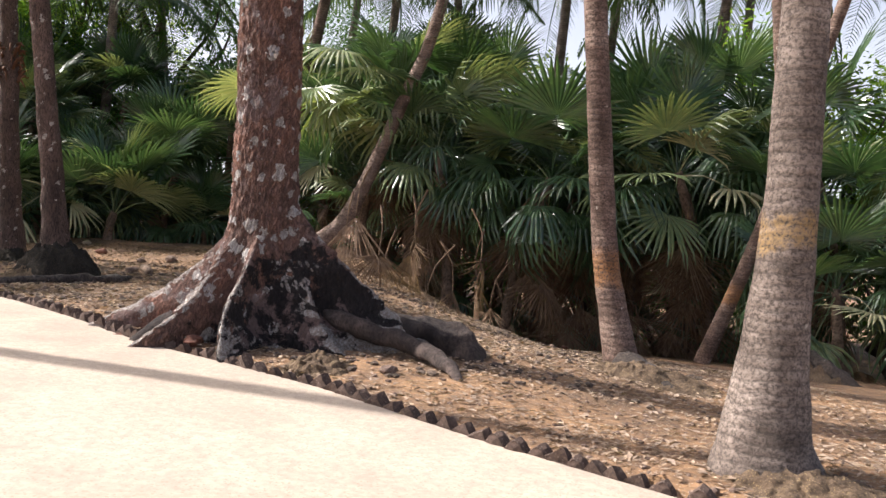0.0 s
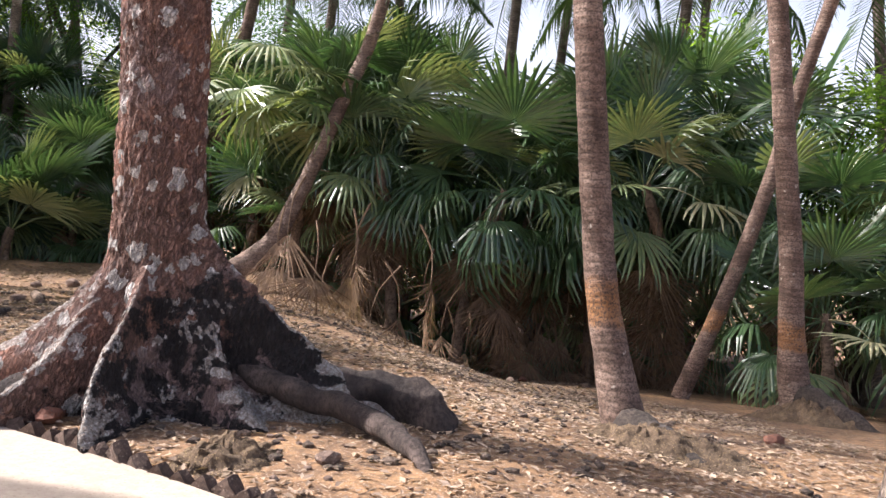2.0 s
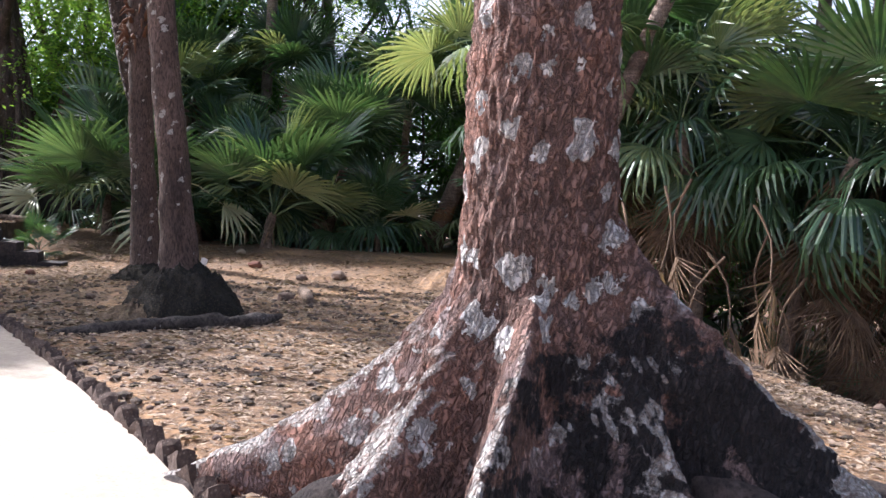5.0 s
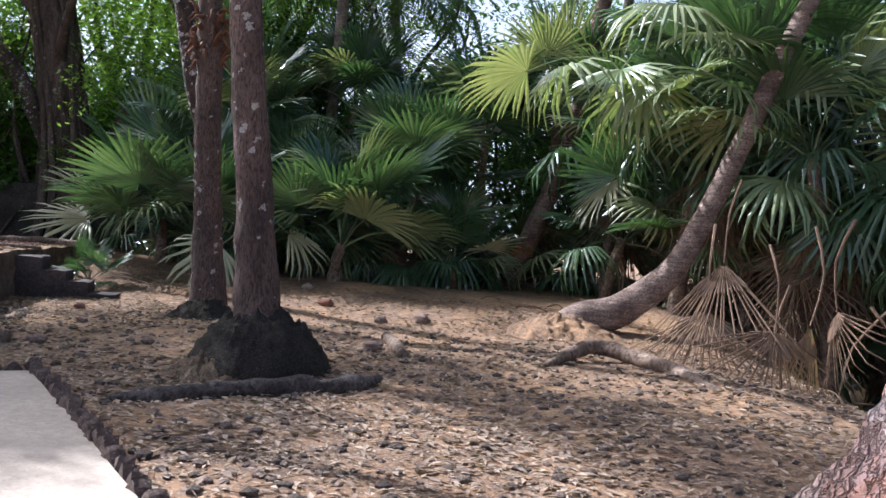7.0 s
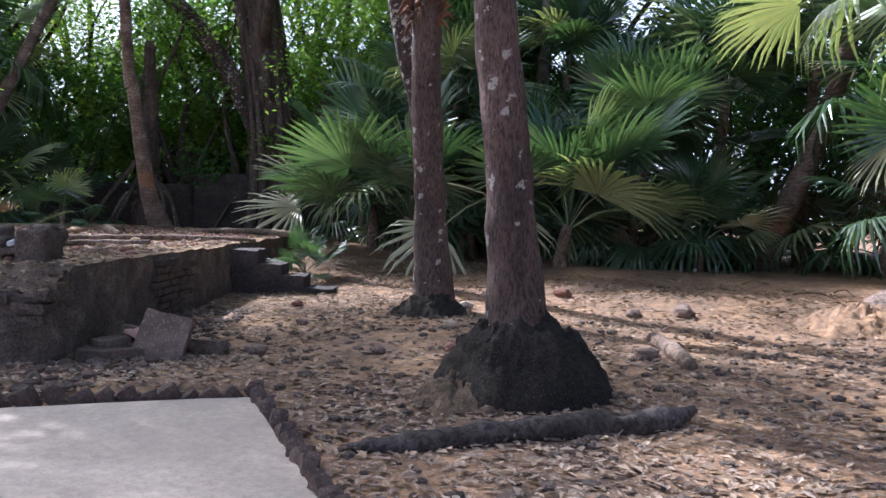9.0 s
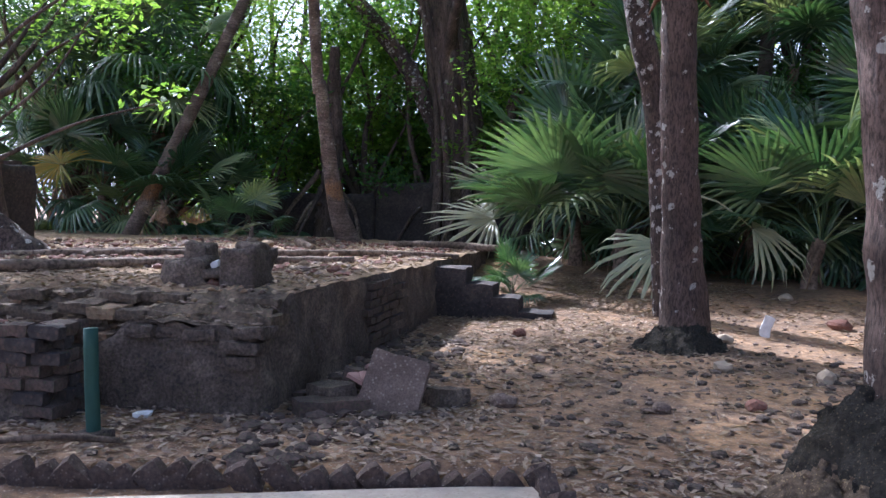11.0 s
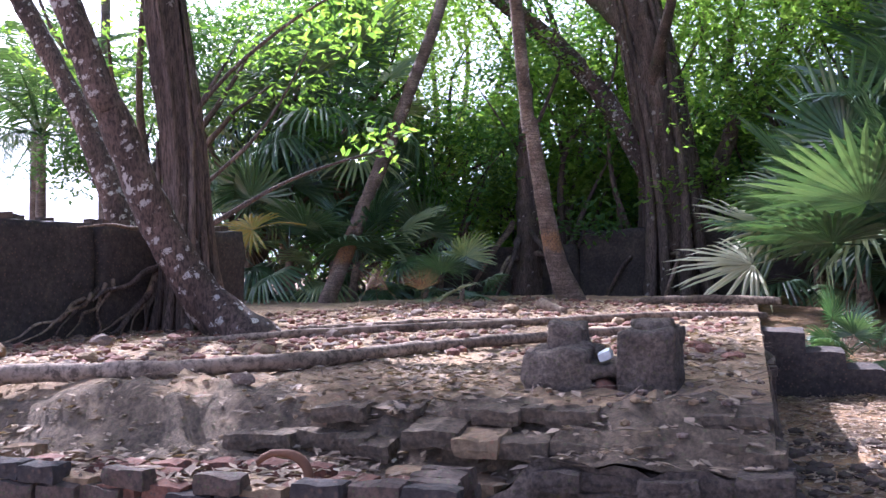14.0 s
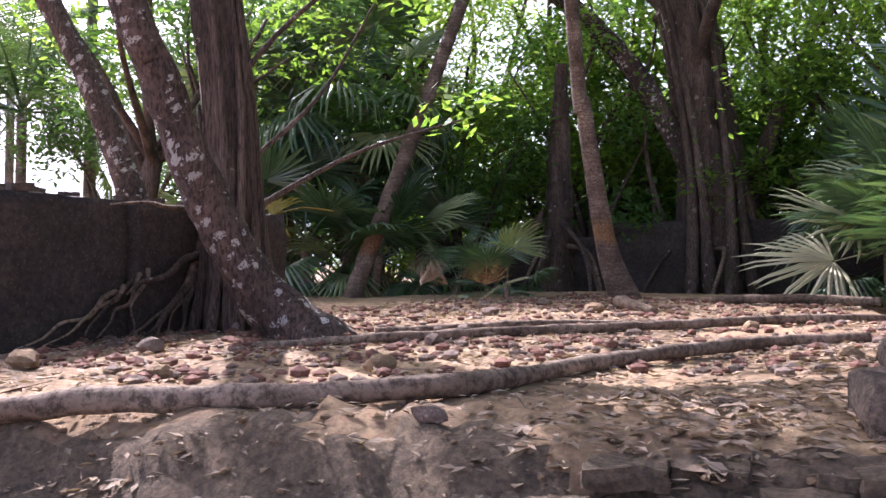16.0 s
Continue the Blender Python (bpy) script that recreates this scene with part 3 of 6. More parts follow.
# ---- palms ----
def fan_leaf(name, material, size, petiole, segs, spread, droop, cup, seed, joined=0.5):
    """One fan leaf: a bowed stalk along +x and pleated blades that part towards their tips."""
    rng = random.Random(seed)
    bm = bmesh.new()
    hub = Vector((petiole, 0, -0.10 * petiole))
    tube(bm, [(0, 0, 0), (petiole * 0.5, 0, 0.06 * petiole), hub], [0.018, 0.012, 0.008], 5, petiole / 5)
    step = spread / segs
    for i in range(segs):
        phi = -spread / 2 + step * (i + 0.5) + rng.uniform(-0.02, 0.02)
        length = size * (0.70 + 0.30 * math.cos(phi * 0.5)) * rng.uniform(0.9, 1.05)
        sag = droop * rng.uniform(0.75, 1.3)
        bend = rng.uniform(-0.05, 0.05)
        rows = []
        for f, w in ((0.03, 1.0), (0.3, 1.0), (joined, 0.98), (0.78, 0.62), (1.0, 0.06)):
            r = length * f
            half = math.tan(step / 2) * min(r, size * joined) * w * (1.0 if f <= joined else 1.0)
            ang = phi + bend * max(0.0, f - joined) * 2
            d = Vector((math.cos(ang), math.sin(ang), 0))
            s = Vector((-math.sin(ang), math.cos(ang), 0))
            z = cup * r * abs(math.sin(phi * 0.5)) - sag * size * f ** 2.6
            out = r - 0.35 * sag * size * f ** 4
            c = hub + d * out + Vector((0, 0, z))
            fold = half * 0.55
            rows.append((bm.verts.new(c - s * half), bm.verts.new(c + Vector((0, 0, fold))), bm.verts.new(c + s * half)))
        for a, b in zip(rows, rows[1:]):
            bm.faces.new((a[0], a[1], b[1], b[0]))
            bm.faces.new((a[1], a[2], b[2], b[1]))
    return mesh_of(name, bm, material, False)


LEAF_UP = [fan_leaf("leaf", FAN_GREEN, s, p, n, sp, d, c, k) for k, (s, p, n, sp, d, c) in enumerate((
    (1.25, 1.3, 30, 4.3, 0.16, 0.25), (1.1, 1.1, 26, 3.9, 0.24, 0.18), (1.35, 1.5, 32, 4.6, 0.12, 0.3), (1.0, 1.2, 26, 4.9, 0.34, 0.1)))]
LEAF_SAG = [fan_leaf("leaf", FAN_GREEN, s, p, n, sp, d, c, 20 + k, 0.42) for k, (s, p, n, sp, d, c) in enumerate((
    (1.25, 1.3, 26, 4.4, 0.55, 0.05), (1.1, 1.2, 22, 4.0, 0.7, 0.0), (1.35, 1.4, 26, 3.8, 0.62, 0.1)))]
LEAF_PALE = [fan_leaf("leaf", FAN_PALE, s, p, n, sp, d, c, 40 + k, 0.38) for k, (s, p, n, sp, d, c) in enumerate((
    (1.2, 1.2, 22, 3.5, 0.16, 0.05), (1.05, 1.1, 16, 3.0, 0.35, 0.0)))]
LEAF_SUNLIT = [fan_leaf("leaf", FAN_SUNLIT, s, p, n, sp, d, c, 90 + k, 0.45) for k, (s, p, n, sp, d, c) in enumerate((
    (1.25, 1.2, 26, 3.4, 0.22, 0.1), (1.2, 1.2, 24, 3.8, 0.5, 0.05)))]
LEAF_DEAD = [fan_leaf("leaf", FAN_DEAD, s, p, n, sp, d, c, 60 + k, 0.17) for k, (s, p, n, sp, d, c) in enumerate((
    (1.15, 0.9, 22, 2.3, 0.22, -0.2), (1.3, 1.0, 20, 1.7, 0.15, -0.3), (1.0, 0.9, 22, 2.9, 0.3, -0.1)))]
LEAF_YELLOW = [fan_leaf("leaf", FAN_YELLOW, 1.1, 1.1, 28, 4.4, 0.2, 0.2, 80)]


PALMS = []


def fan_palm(x, y, stem, leaves, seed, label, scale=1.0, dead=4, pale=0.12, z=None, low=-40, high=78, group="fan palm thicket"):
    rng = random.Random(seed)
    top = new("fan_palm")
    g = land(x, y) if z is None else z
    top.matrix_basis = pose(x, y, g - 0.05, 0, 0, rng.uniform(0, 360))
    tagged(top, label, "palm", group)
    PALMS.append(top)
    bm = bmesh.new()
    bend = Vector((rng.uniform(-0.25, 0.25), rng.uniform(-0.25, 0.25), 0)) * stem
    tube(bm, [(0, 0, -0.2), bend * 0.3 + Vector((0, 0, stem * 0.5)), bend + Vector((0, 0, stem + 0.1))], [0.13 * scale, 0.10 * scale, 0.09 * scale], 9, 0.12, 0.25, 5.0, 0.06, seed)
    part("trunk", bm, DEADWOOD, top)
    for i in range(leaves):
        f = i / max(1, leaves - 1)
        pitch = high + (low - high) * f ** 0.85 + rng.uniform(-9, 9)
        pool = LEAF_UP if pitch > 8 else LEAF_SAG
        # about a fifth of the leaves take the painted sunlit colour
        if rng.random() < 0.22:
            pool = LEAF_SUNLIT
        if rng.random() < pale * 0.5 and pitch < 45:
            pool = LEAF_PALE
        ob = part("leaf", rng.choice(pool), None, top)
        yaw = i * 137.5 + rng.uniform(-14, 14)
        k = scale * rng.uniform(0.8, 1.12)
        ob.matrix_basis = Matrix.Translation(bend + Vector((0, 0, stem))) @ pose(0, 0, 0, 0, 0, yaw) @ pose(0, 0, 0, 0, -pitch, 0) @ pose(0, 0, 0, rng.uniform(-28, 28), 0, 0) @ Matrix.Scale(k, 4)
    for i in range(dead):
        ob = part("dead_leaf", rng.choice(LEAF_DEAD), None, top, "withered brown hanging leaf")
        k = scale * rng.uniform(0.8, 1.15)
        ob.matrix_basis = Matrix.Translation(bend * 0.7 + Vector((0, 0, stem * rng.uniform(0.6, 0.95)))) @ pose(0, 0, 0, 0, 0, rng.uniform(0, 360)) @ pose(0, 0, 0, 0, rng.uniform(52, 84), 0) @ pose(0, 0, 0, rng.uniform(-40, 40), 0, 0) @ Matrix.Scale(k, 4)
    return top


def single_leaf(x, y, z, yaw, pitch, roll, data, scale, label):
    """One more leaf on the nearest fan palm, where the crown reaches out."""
    near = min(PALMS, key=lambda p: (p.matrix_basis.translation.xy - Vector((x, y))).length)
    ob = part("leaf", data, None, near, label)
    ob.matrix_basis = near.matrix_basis.inverted() @ pose(x, y, z, 0, 0, yaw) @ pose(0, 0, 0, 0, -pitch, 0) @ pose(0, 0, 0, roll, 0, 0) @ Matrix.Scale(scale, 4)
    return ob


def coco_frond(seed, length=4.4, pairs=46):
    rng = random.Random(seed)
    bm = bmesh.new()
    line = [(0, 0, 0), (length * 0.35, 0, length * 0.10), (length * 0.7, 0, length * 0.02), (length, 0, -length * 0.28)]
    tube(bm, line, [0.045, 0.03, 0.015, 0.005], 5, 0.4)
    pts = smooth_line(line, 0.05)
    for i in range(pairs):
        s = 0.12 + 0.87 * i / pairs
        p, _ = pts[int(s * (len(pts) - 1))]
        ll = (0.95 * math.sin(math.pi * min(1, 0.25 + s * 0.75)) + 0.15) * rng.uniform(0.85, 1.1)
        for side in (-1, 1):
            sweep = 0.55 + rng.uniform(-0.1, 0.1)
            d = Vector((math.sin(sweep), side * math.cos(sweep), -0.25)).normalized()
            hang = Vector((0, 0, -1))
            w = Vector((0.026, 0, 0.008))
            a, b, c = p, p + d * ll * 0.5 + hang * 0.05 * ll, p + d * ll * 0.85 + hang * 0.42 * ll
            v = [bm.verts.new(q) for q in (a - w * 0.6, a + w * 0.6, b + w, b - w, c)]
            bm.faces.new((v[0], v[1], v[2], v[3]))
            bm.faces.new((v[3], v[2], v[4]))
    return mesh_of("frond", bm, COCO_GREEN, False)


FRONDS = [coco_frond(k) for k in range(3)]


def crown_fronds(parent, at, count, seed, scale=1.0):
    rng = random.Random(seed)
    for i in range(count):
        f = i / (count - 1)
        pitch = 72 - 105 * f + rng.uniform(-7, 7)
        ob = part("frond", FRONDS[i % 3], None, parent)
        ob.matrix_basis = Matrix.Translation(at) @ pose(0, 0, 0, 0, 0, i * 137.5 + rng.uniform(-10, 10)) @ pose(0, 0, 0, 0, -pitch, 0) @ pose(0, 0, 0, rng.uniform(-20, 20), 0, 0) @ Matrix.Scale(scale * rng.uniform(0.85, 1.1), 4)


def tall_palm(pts, radii, material, label, seed, fronds=16, sides=18, ring=0.025, step=0.055, wobble=0.05, crown=True, scale=1.0, name="coconut_palm", group=""):
    top = new(name)
    base = Vector(pts[0])
    top.matrix_basis = Matrix.Translation(base)
    tagged(top, label, "palm tree", group)
    bm = bmesh.new()
    local = [Vector(p) - base for p in pts]
    tube(bm, local, radii, sides, step, wobble, 4.0, ring, seed)
    part("trunk", bm, material, top)
    if crown:
        crown_fronds(top, local[-1], fronds, seed, scale)
    return top


def mound(name, x, y, r, h, material, label, seed, z=None, sx=1.0, steep=1.25):
    """A low heap of earth or matted roots round a foot."""
    bm = bmesh.new()
    rows = []
    g = land(x, y) if z is None else z
    for k in range(25):
        f = k / 24
        row = []
        for a in range(84):
            th = 2 * math.pi * a / 84
            n = 1 + 0.22 * noise.noise(Vector((math.cos(th) * 1.4, math.sin(th) * 1.4, seed)))
            rr = r * f * n
            px, py = rr * math.cos(th) * sx, rr * math.sin(th)
            hz = h * (1 - f) ** steep * (1 + f) + 0.4 * min(h, 0.22) * noise.noise(Vector((px * 8, py * 8, seed + 3))) * (1 - f * 0.6) + 0.22 * min(h, 0.22) * noise.noise(Vector((px * 22, py * 24, seed)))
            clod = noise.noise_vector(Vector((px * 16, py * 16, hz * 16 + seed))) * 0.035 + noise.noise_vector(Vector((px * 40, py * 40, hz * 40))) * 0.014
            row.append(bm.verts.new(Vector((px, py, hz - 0.10 * f)) + clod * (1 if k else 0)))
        rows.append(row)
    for a, b in zip(rows, rows[1:]):
        for i in range(84):
            j = (i + 1) % 84
            bm.faces.new((a[i], b[i], b[j], a[j]))
    bmesh.ops.remove_doubles(bm, verts=bm.verts, dist=0.0005)
    ob = part(name, bm, material, None)
    ob.matrix_basis = pose(x, y, g, 0, 0, seed * 40)
    return tagged(ob, label, "mound")


# ---- the buttressed tree ----
def buttress_tree():
    top = tagged(new("buttress_tree"), "old tree with reddish lichen-spotted trunk and blackened buttress roots", "tree")
    c = Vector((-1.77, 8.5, level(-1.8, 8.5) - 0.02))
    top.matrix_basis = Matrix.Translation(c)
    # direction (degrees), reach at the ground, height where it leaves the trunk, half width in degrees, hollowness
    lobes = ((-6, 1.2, 1.38, 14, 1.15), (-34, 0.55, 1.1, 13, 1.4), (-78, 0.16, 1.0, 26, 1.5), (-91, 0.64, 1.06, 7.5, 0.75), (-132, 0.7, 1.1, 9, 1.3), (-150, 0.55, 1.2, 10, 1.7), (176, 1.35, 1.3, 11, 1.9), (120, 0.7, 0.9, 16, 1.8), (60, 0.9, 0.9, 16, 1.8), (24, 0.7, 0.8, 12, 1.6))
    heights = [float(z) for z in np.arange(-0.25, 3.3, 0.02)] + [3.5, 3.8, 4.2, 4.8, 5.6, 6.4, 7.5, 9.0, 11.0]

    def radius(th, z):
        r = 0.325 - 0.006 * max(0.0, z - 1.2) + 0.10 * math.exp(-max(z, 0) / 0.6)
        if z > 4:
            r -= 0.012 * (z - 4)
        for deg, reach, h, wid, hollow in lobes:
            d = (th - radians(deg + 5 * math.sin(z * 4 + deg)) + math.pi) % (2 * math.pi) - math.pi
            f = max(0.0, 1 - max(0.0, z) / h)
            side = math.exp(-abs(d / radians(wid)) ** 1.7)
            r += reach * f ** hollow * side + 0.09 * f * math.exp(-(d / radians(wid * 2)) ** 2)
        p = Vector((math.cos(th) * r, math.sin(th) * r, z))
        r *= 1 + 0.05 * noise.noise(p * 3.0) + 0.035 * noise.noise(p * 9.0) + 0.02 * noise.noise(Vector((p.x * 22, p.y * 22, z * 7)))
        q = Vector((p.x * 15, p.y * 15, z * 5.5))
        plates = Vector((p.x * 26, p.y * 26, z * 11))
        return r - 0.03 * abs(noise.noise(q)) + 0.012 * noise.noise(q * 2.7) - 0.016 * max(0.0, 0.3 - abs(noise.noise(plates))) * 2.0
    bm = bmesh.new()
    N = 420
    rows = [[bm.verts.new((math.cos(2 * math.pi * a / N) * radius(2 * math.pi * a / N, z) - 0.012 * max(0, z - 1), math.sin(2 * math.pi * a / N) * radius(2 * math.pi * a / N, z), z)) for a in range(N)] for z in heights]
    for a, b in zip(rows, rows[1:]):
        for i in range(N):
            bm.faces.new((a[i], a[(i + 1) % N], b[(i + 1) % N], b[i]))
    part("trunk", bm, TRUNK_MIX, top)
    # roots that run out over the ground
    for k, (pts, rad) in enumerate((
            (((0.45, -0.08, 0.4), (0.8, -0.2, 0.27), (1.15, -0.34, 0.17), (1.45, -0.5, 0.13), (1.72, -0.82, 0.07), (1.92, -1.2, -0.02), (1.98, -1.5, -0.16)), (0.05, 0.09, 0.10, 0.085, 0.075, 0.06, 0.04)),
            (((0.6, -0.02, 0.3), (0.95, -0.04, 0.2), (1.3, 0.0, 0.15), (1.65, 0.03, 0.15), (1.95, -0.04, 0.09), (2.1, -0.2, -0.05), (2.12, -0.32, -0.2)), (0.06, 0.12, 0.16, 0.18, 0.18, 0.15, 0.09)),
            (((-0.8, 0.0, 0.16), (-1.15, -0.03, 0.08), (-1.6, 0.0, 0.02), (-2.1, 0.1, -0.08)), (0.10, 0.085, 0.065, 0.04)),
            (((-0.4, -0.25, 0.4), (-0.72, -0.45, 0.2), (-0.95, -0.6, 0.04), (-1.2, -0.74, -0.2)), (0.05, 0.10, 0.09, 0.05)),
            (((-0.35, -0.38, 0.4), (-0.55, -0.6, 0.18), (-0.7, -0.78, 0.05), (-0.82, -0.95, -0.16)), (0.05, 0.09, 0.09, 0.06)))):
        bm = bmesh.new()
        tube(bm, pts, rad, 26, 0.025, 0.34, 6.0, 0.0, k * 3.0)
        part("root", bm, ROOT_SUNLIT_CRUST, top)


# ---- broad-leaved trees ----
def leaf_cloud(name, material, lumps, count, size, seed):
    """Many small leaves in uneven bunches round the ends of twigs."""
    rng = np.random.default_rng(seed)
    weights = np.array([l[3] ** 2 for l in lumps])
    pick = rng.choice(len(lumps), count // 14, p=weights / weights.sum())
    lump = np.array(lumps, dtype=float)[pick]
    n = len(pick)
    d = rng.normal(size=(n, 3))
    d /= np.linalg.norm(d, axis=1)[:, None]
    bunch = lump[:, :3] + d * (lump[:, 3] * rng.uniform(0.35, 1.0, n))[:, None] * np.array((1, 1, 0.75))
    p = np.repeat(bunch, 14, axis=0) + rng.normal(size=(n * 14, 3)) * np.array((0.22, 0.22, 0.14)) * (0.5 + size * 3)
    m = n * 14
    a, tilt = rng.uniform(0, 2 * math.pi, m), rng.uniform(-0.9, 0.35, m)
    f = np.stack((np.cos(a) * np.cos(tilt), np.sin(a) * np.cos(tilt), np.sin(tilt)), axis=1)
    s = np.cross(f, (0, 0, 1.0)) + rng.normal(size=(m, 3)) * 0.35
    s /= np.linalg.norm(s, axis=1)[:, None]
    L = (size * rng.uniform(0.65, 1.25, m))[:, None]
    verts = np.stack((p, p + f * L * 0.5 + s * L * 0.24, p + f * L, p + f * L * 0.5 - s * L * 0.24), axis=1).reshape(-1, 3)
    faces = np.arange(m * 4).reshape(-1, 4)
    verts, faces = verts.tolist(), faces.tolist()
    return fast_mesh(name, verts, faces, material)


def limb_points(a, b, rng, bow=0.15):
    a, b = Vector(a), Vector(b)
    d = (b - a).length
    mids = [a.lerp(b, t) + Vector((rng.uniform(-1, 1), rng.uniform(-1, 1), rng.uniform(-0.5, 1))) * d * bow * 0.5 for t in (0.35, 0.7)]
    return [a, *mids, b]


def forest_tree(x, y, height, spread, material, seed, label, cloud=None, z=None, low=0.35, group="trees of the far wood", leaf=0.2, count=7000):
    rng = random.Random(seed)
    top = new("broadleaf_tree")
    g = (level(x, y) if z is None else z) - 0.1
    top.matrix_basis = pose(x, y, g)
    tagged(top, label, "tree", group)
    bm = bmesh.new()
    crotch = Vector((rng.uniform(-0.4, 0.4), rng.uniform(-0.4, 0.4), height * low))
    r = 0.035 * height * 0.5 + 0.05
    tube(bm, limb_points((0, 0, 0), crotch, rng, 0.1), [r * 1.5, r, r * 0.85, r * 0.8], 10, 0.3, 0.2, 3.0, 0, seed)
    lumps = []
    for i in range(9):
        a = i * 2.4 + rng.uniform(-0.4, 0.4)
        out = spread * rng.uniform(0.45, 1.0)
        end = Vector((math.cos(a) * out, math.sin(a) * out, height * rng.uniform(low + 0.12, 1.0)))
        tube(bm, limb_points(crotch * rng.uniform(0.75, 1.0), end, rng), [r * 0.55, r * 0.35, r * 0.2, r * 0.07], 6, 0.5, 0.15, 3.0, 0, seed + i)
        lumps.append((end.x, end.y, end.z, spread * rng.uniform(0.3, 0.5)))
    lumps.append((0, 0, height * 0.85, spread * 0.55))
    part("trunk", bm, FIG_BARK, top)
    part("crown", leaf_cloud("crown", material, lumps, count, leaf, seed), None, top, "airy crown of small green leaves")
    return top


def sunlit_crust(nt, flat, height, col, limit, shift):
    """Pale crust and painted sunlight on the upper side of low buttresses and roots."""
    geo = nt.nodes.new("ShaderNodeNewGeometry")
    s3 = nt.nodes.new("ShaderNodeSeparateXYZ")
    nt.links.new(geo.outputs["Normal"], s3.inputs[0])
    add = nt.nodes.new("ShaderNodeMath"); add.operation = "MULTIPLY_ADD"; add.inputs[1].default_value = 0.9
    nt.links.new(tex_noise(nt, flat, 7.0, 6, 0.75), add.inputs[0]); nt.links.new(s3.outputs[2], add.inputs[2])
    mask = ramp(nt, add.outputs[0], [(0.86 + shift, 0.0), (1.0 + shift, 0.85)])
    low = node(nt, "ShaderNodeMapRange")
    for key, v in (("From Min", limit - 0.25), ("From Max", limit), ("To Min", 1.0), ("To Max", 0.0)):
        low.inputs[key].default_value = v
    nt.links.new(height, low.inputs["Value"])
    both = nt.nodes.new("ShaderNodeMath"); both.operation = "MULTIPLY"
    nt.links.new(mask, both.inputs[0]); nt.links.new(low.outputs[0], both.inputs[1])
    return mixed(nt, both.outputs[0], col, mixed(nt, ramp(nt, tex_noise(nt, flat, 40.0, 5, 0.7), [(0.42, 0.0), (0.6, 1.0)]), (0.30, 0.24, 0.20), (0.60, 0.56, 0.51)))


def root_sunlit_crust():
    """Black-brown root bark, its back painted pale for crust and sunlight."""
    m, nt, bs = graph("black_root_bark_sunlit_crust")
    co, flat = place(nt, (1, 1, 0.6)), place(nt)
    fine = tex_noise(nt, co, 34.0, 6, 0.75)
    col = ramp(nt, tex_noise(nt, co, 3.0, 6, 0.7), [(0.35, (0.030, 0.024, 0.022)), (0.55, (0.090, 0.068, 0.057)), (0.72, (0.20, 0.150, 0.125))])
    col = mixed(nt, ramp(nt, fine, [(0.38, 0.7), (0.56, 0.0)]), col, (0.018, 0.014, 0.012))
    sep = nt.nodes.new("ShaderNodeSeparateXYZ")
    nt.links.new(flat, sep.inputs[0])
    nt.links.new(sunlit_crust(nt, flat, sep.outputs[2], col, 0.95, 0.19), bs.inputs["Base Color"])
    bs.inputs["Roughness"].default_value = 0.9
    relief(nt, bs, mixed(nt, 0.5, fine, tex_noise(nt, co, 11.0, 5, 0.7)), 1.0, 0.06)
    return m


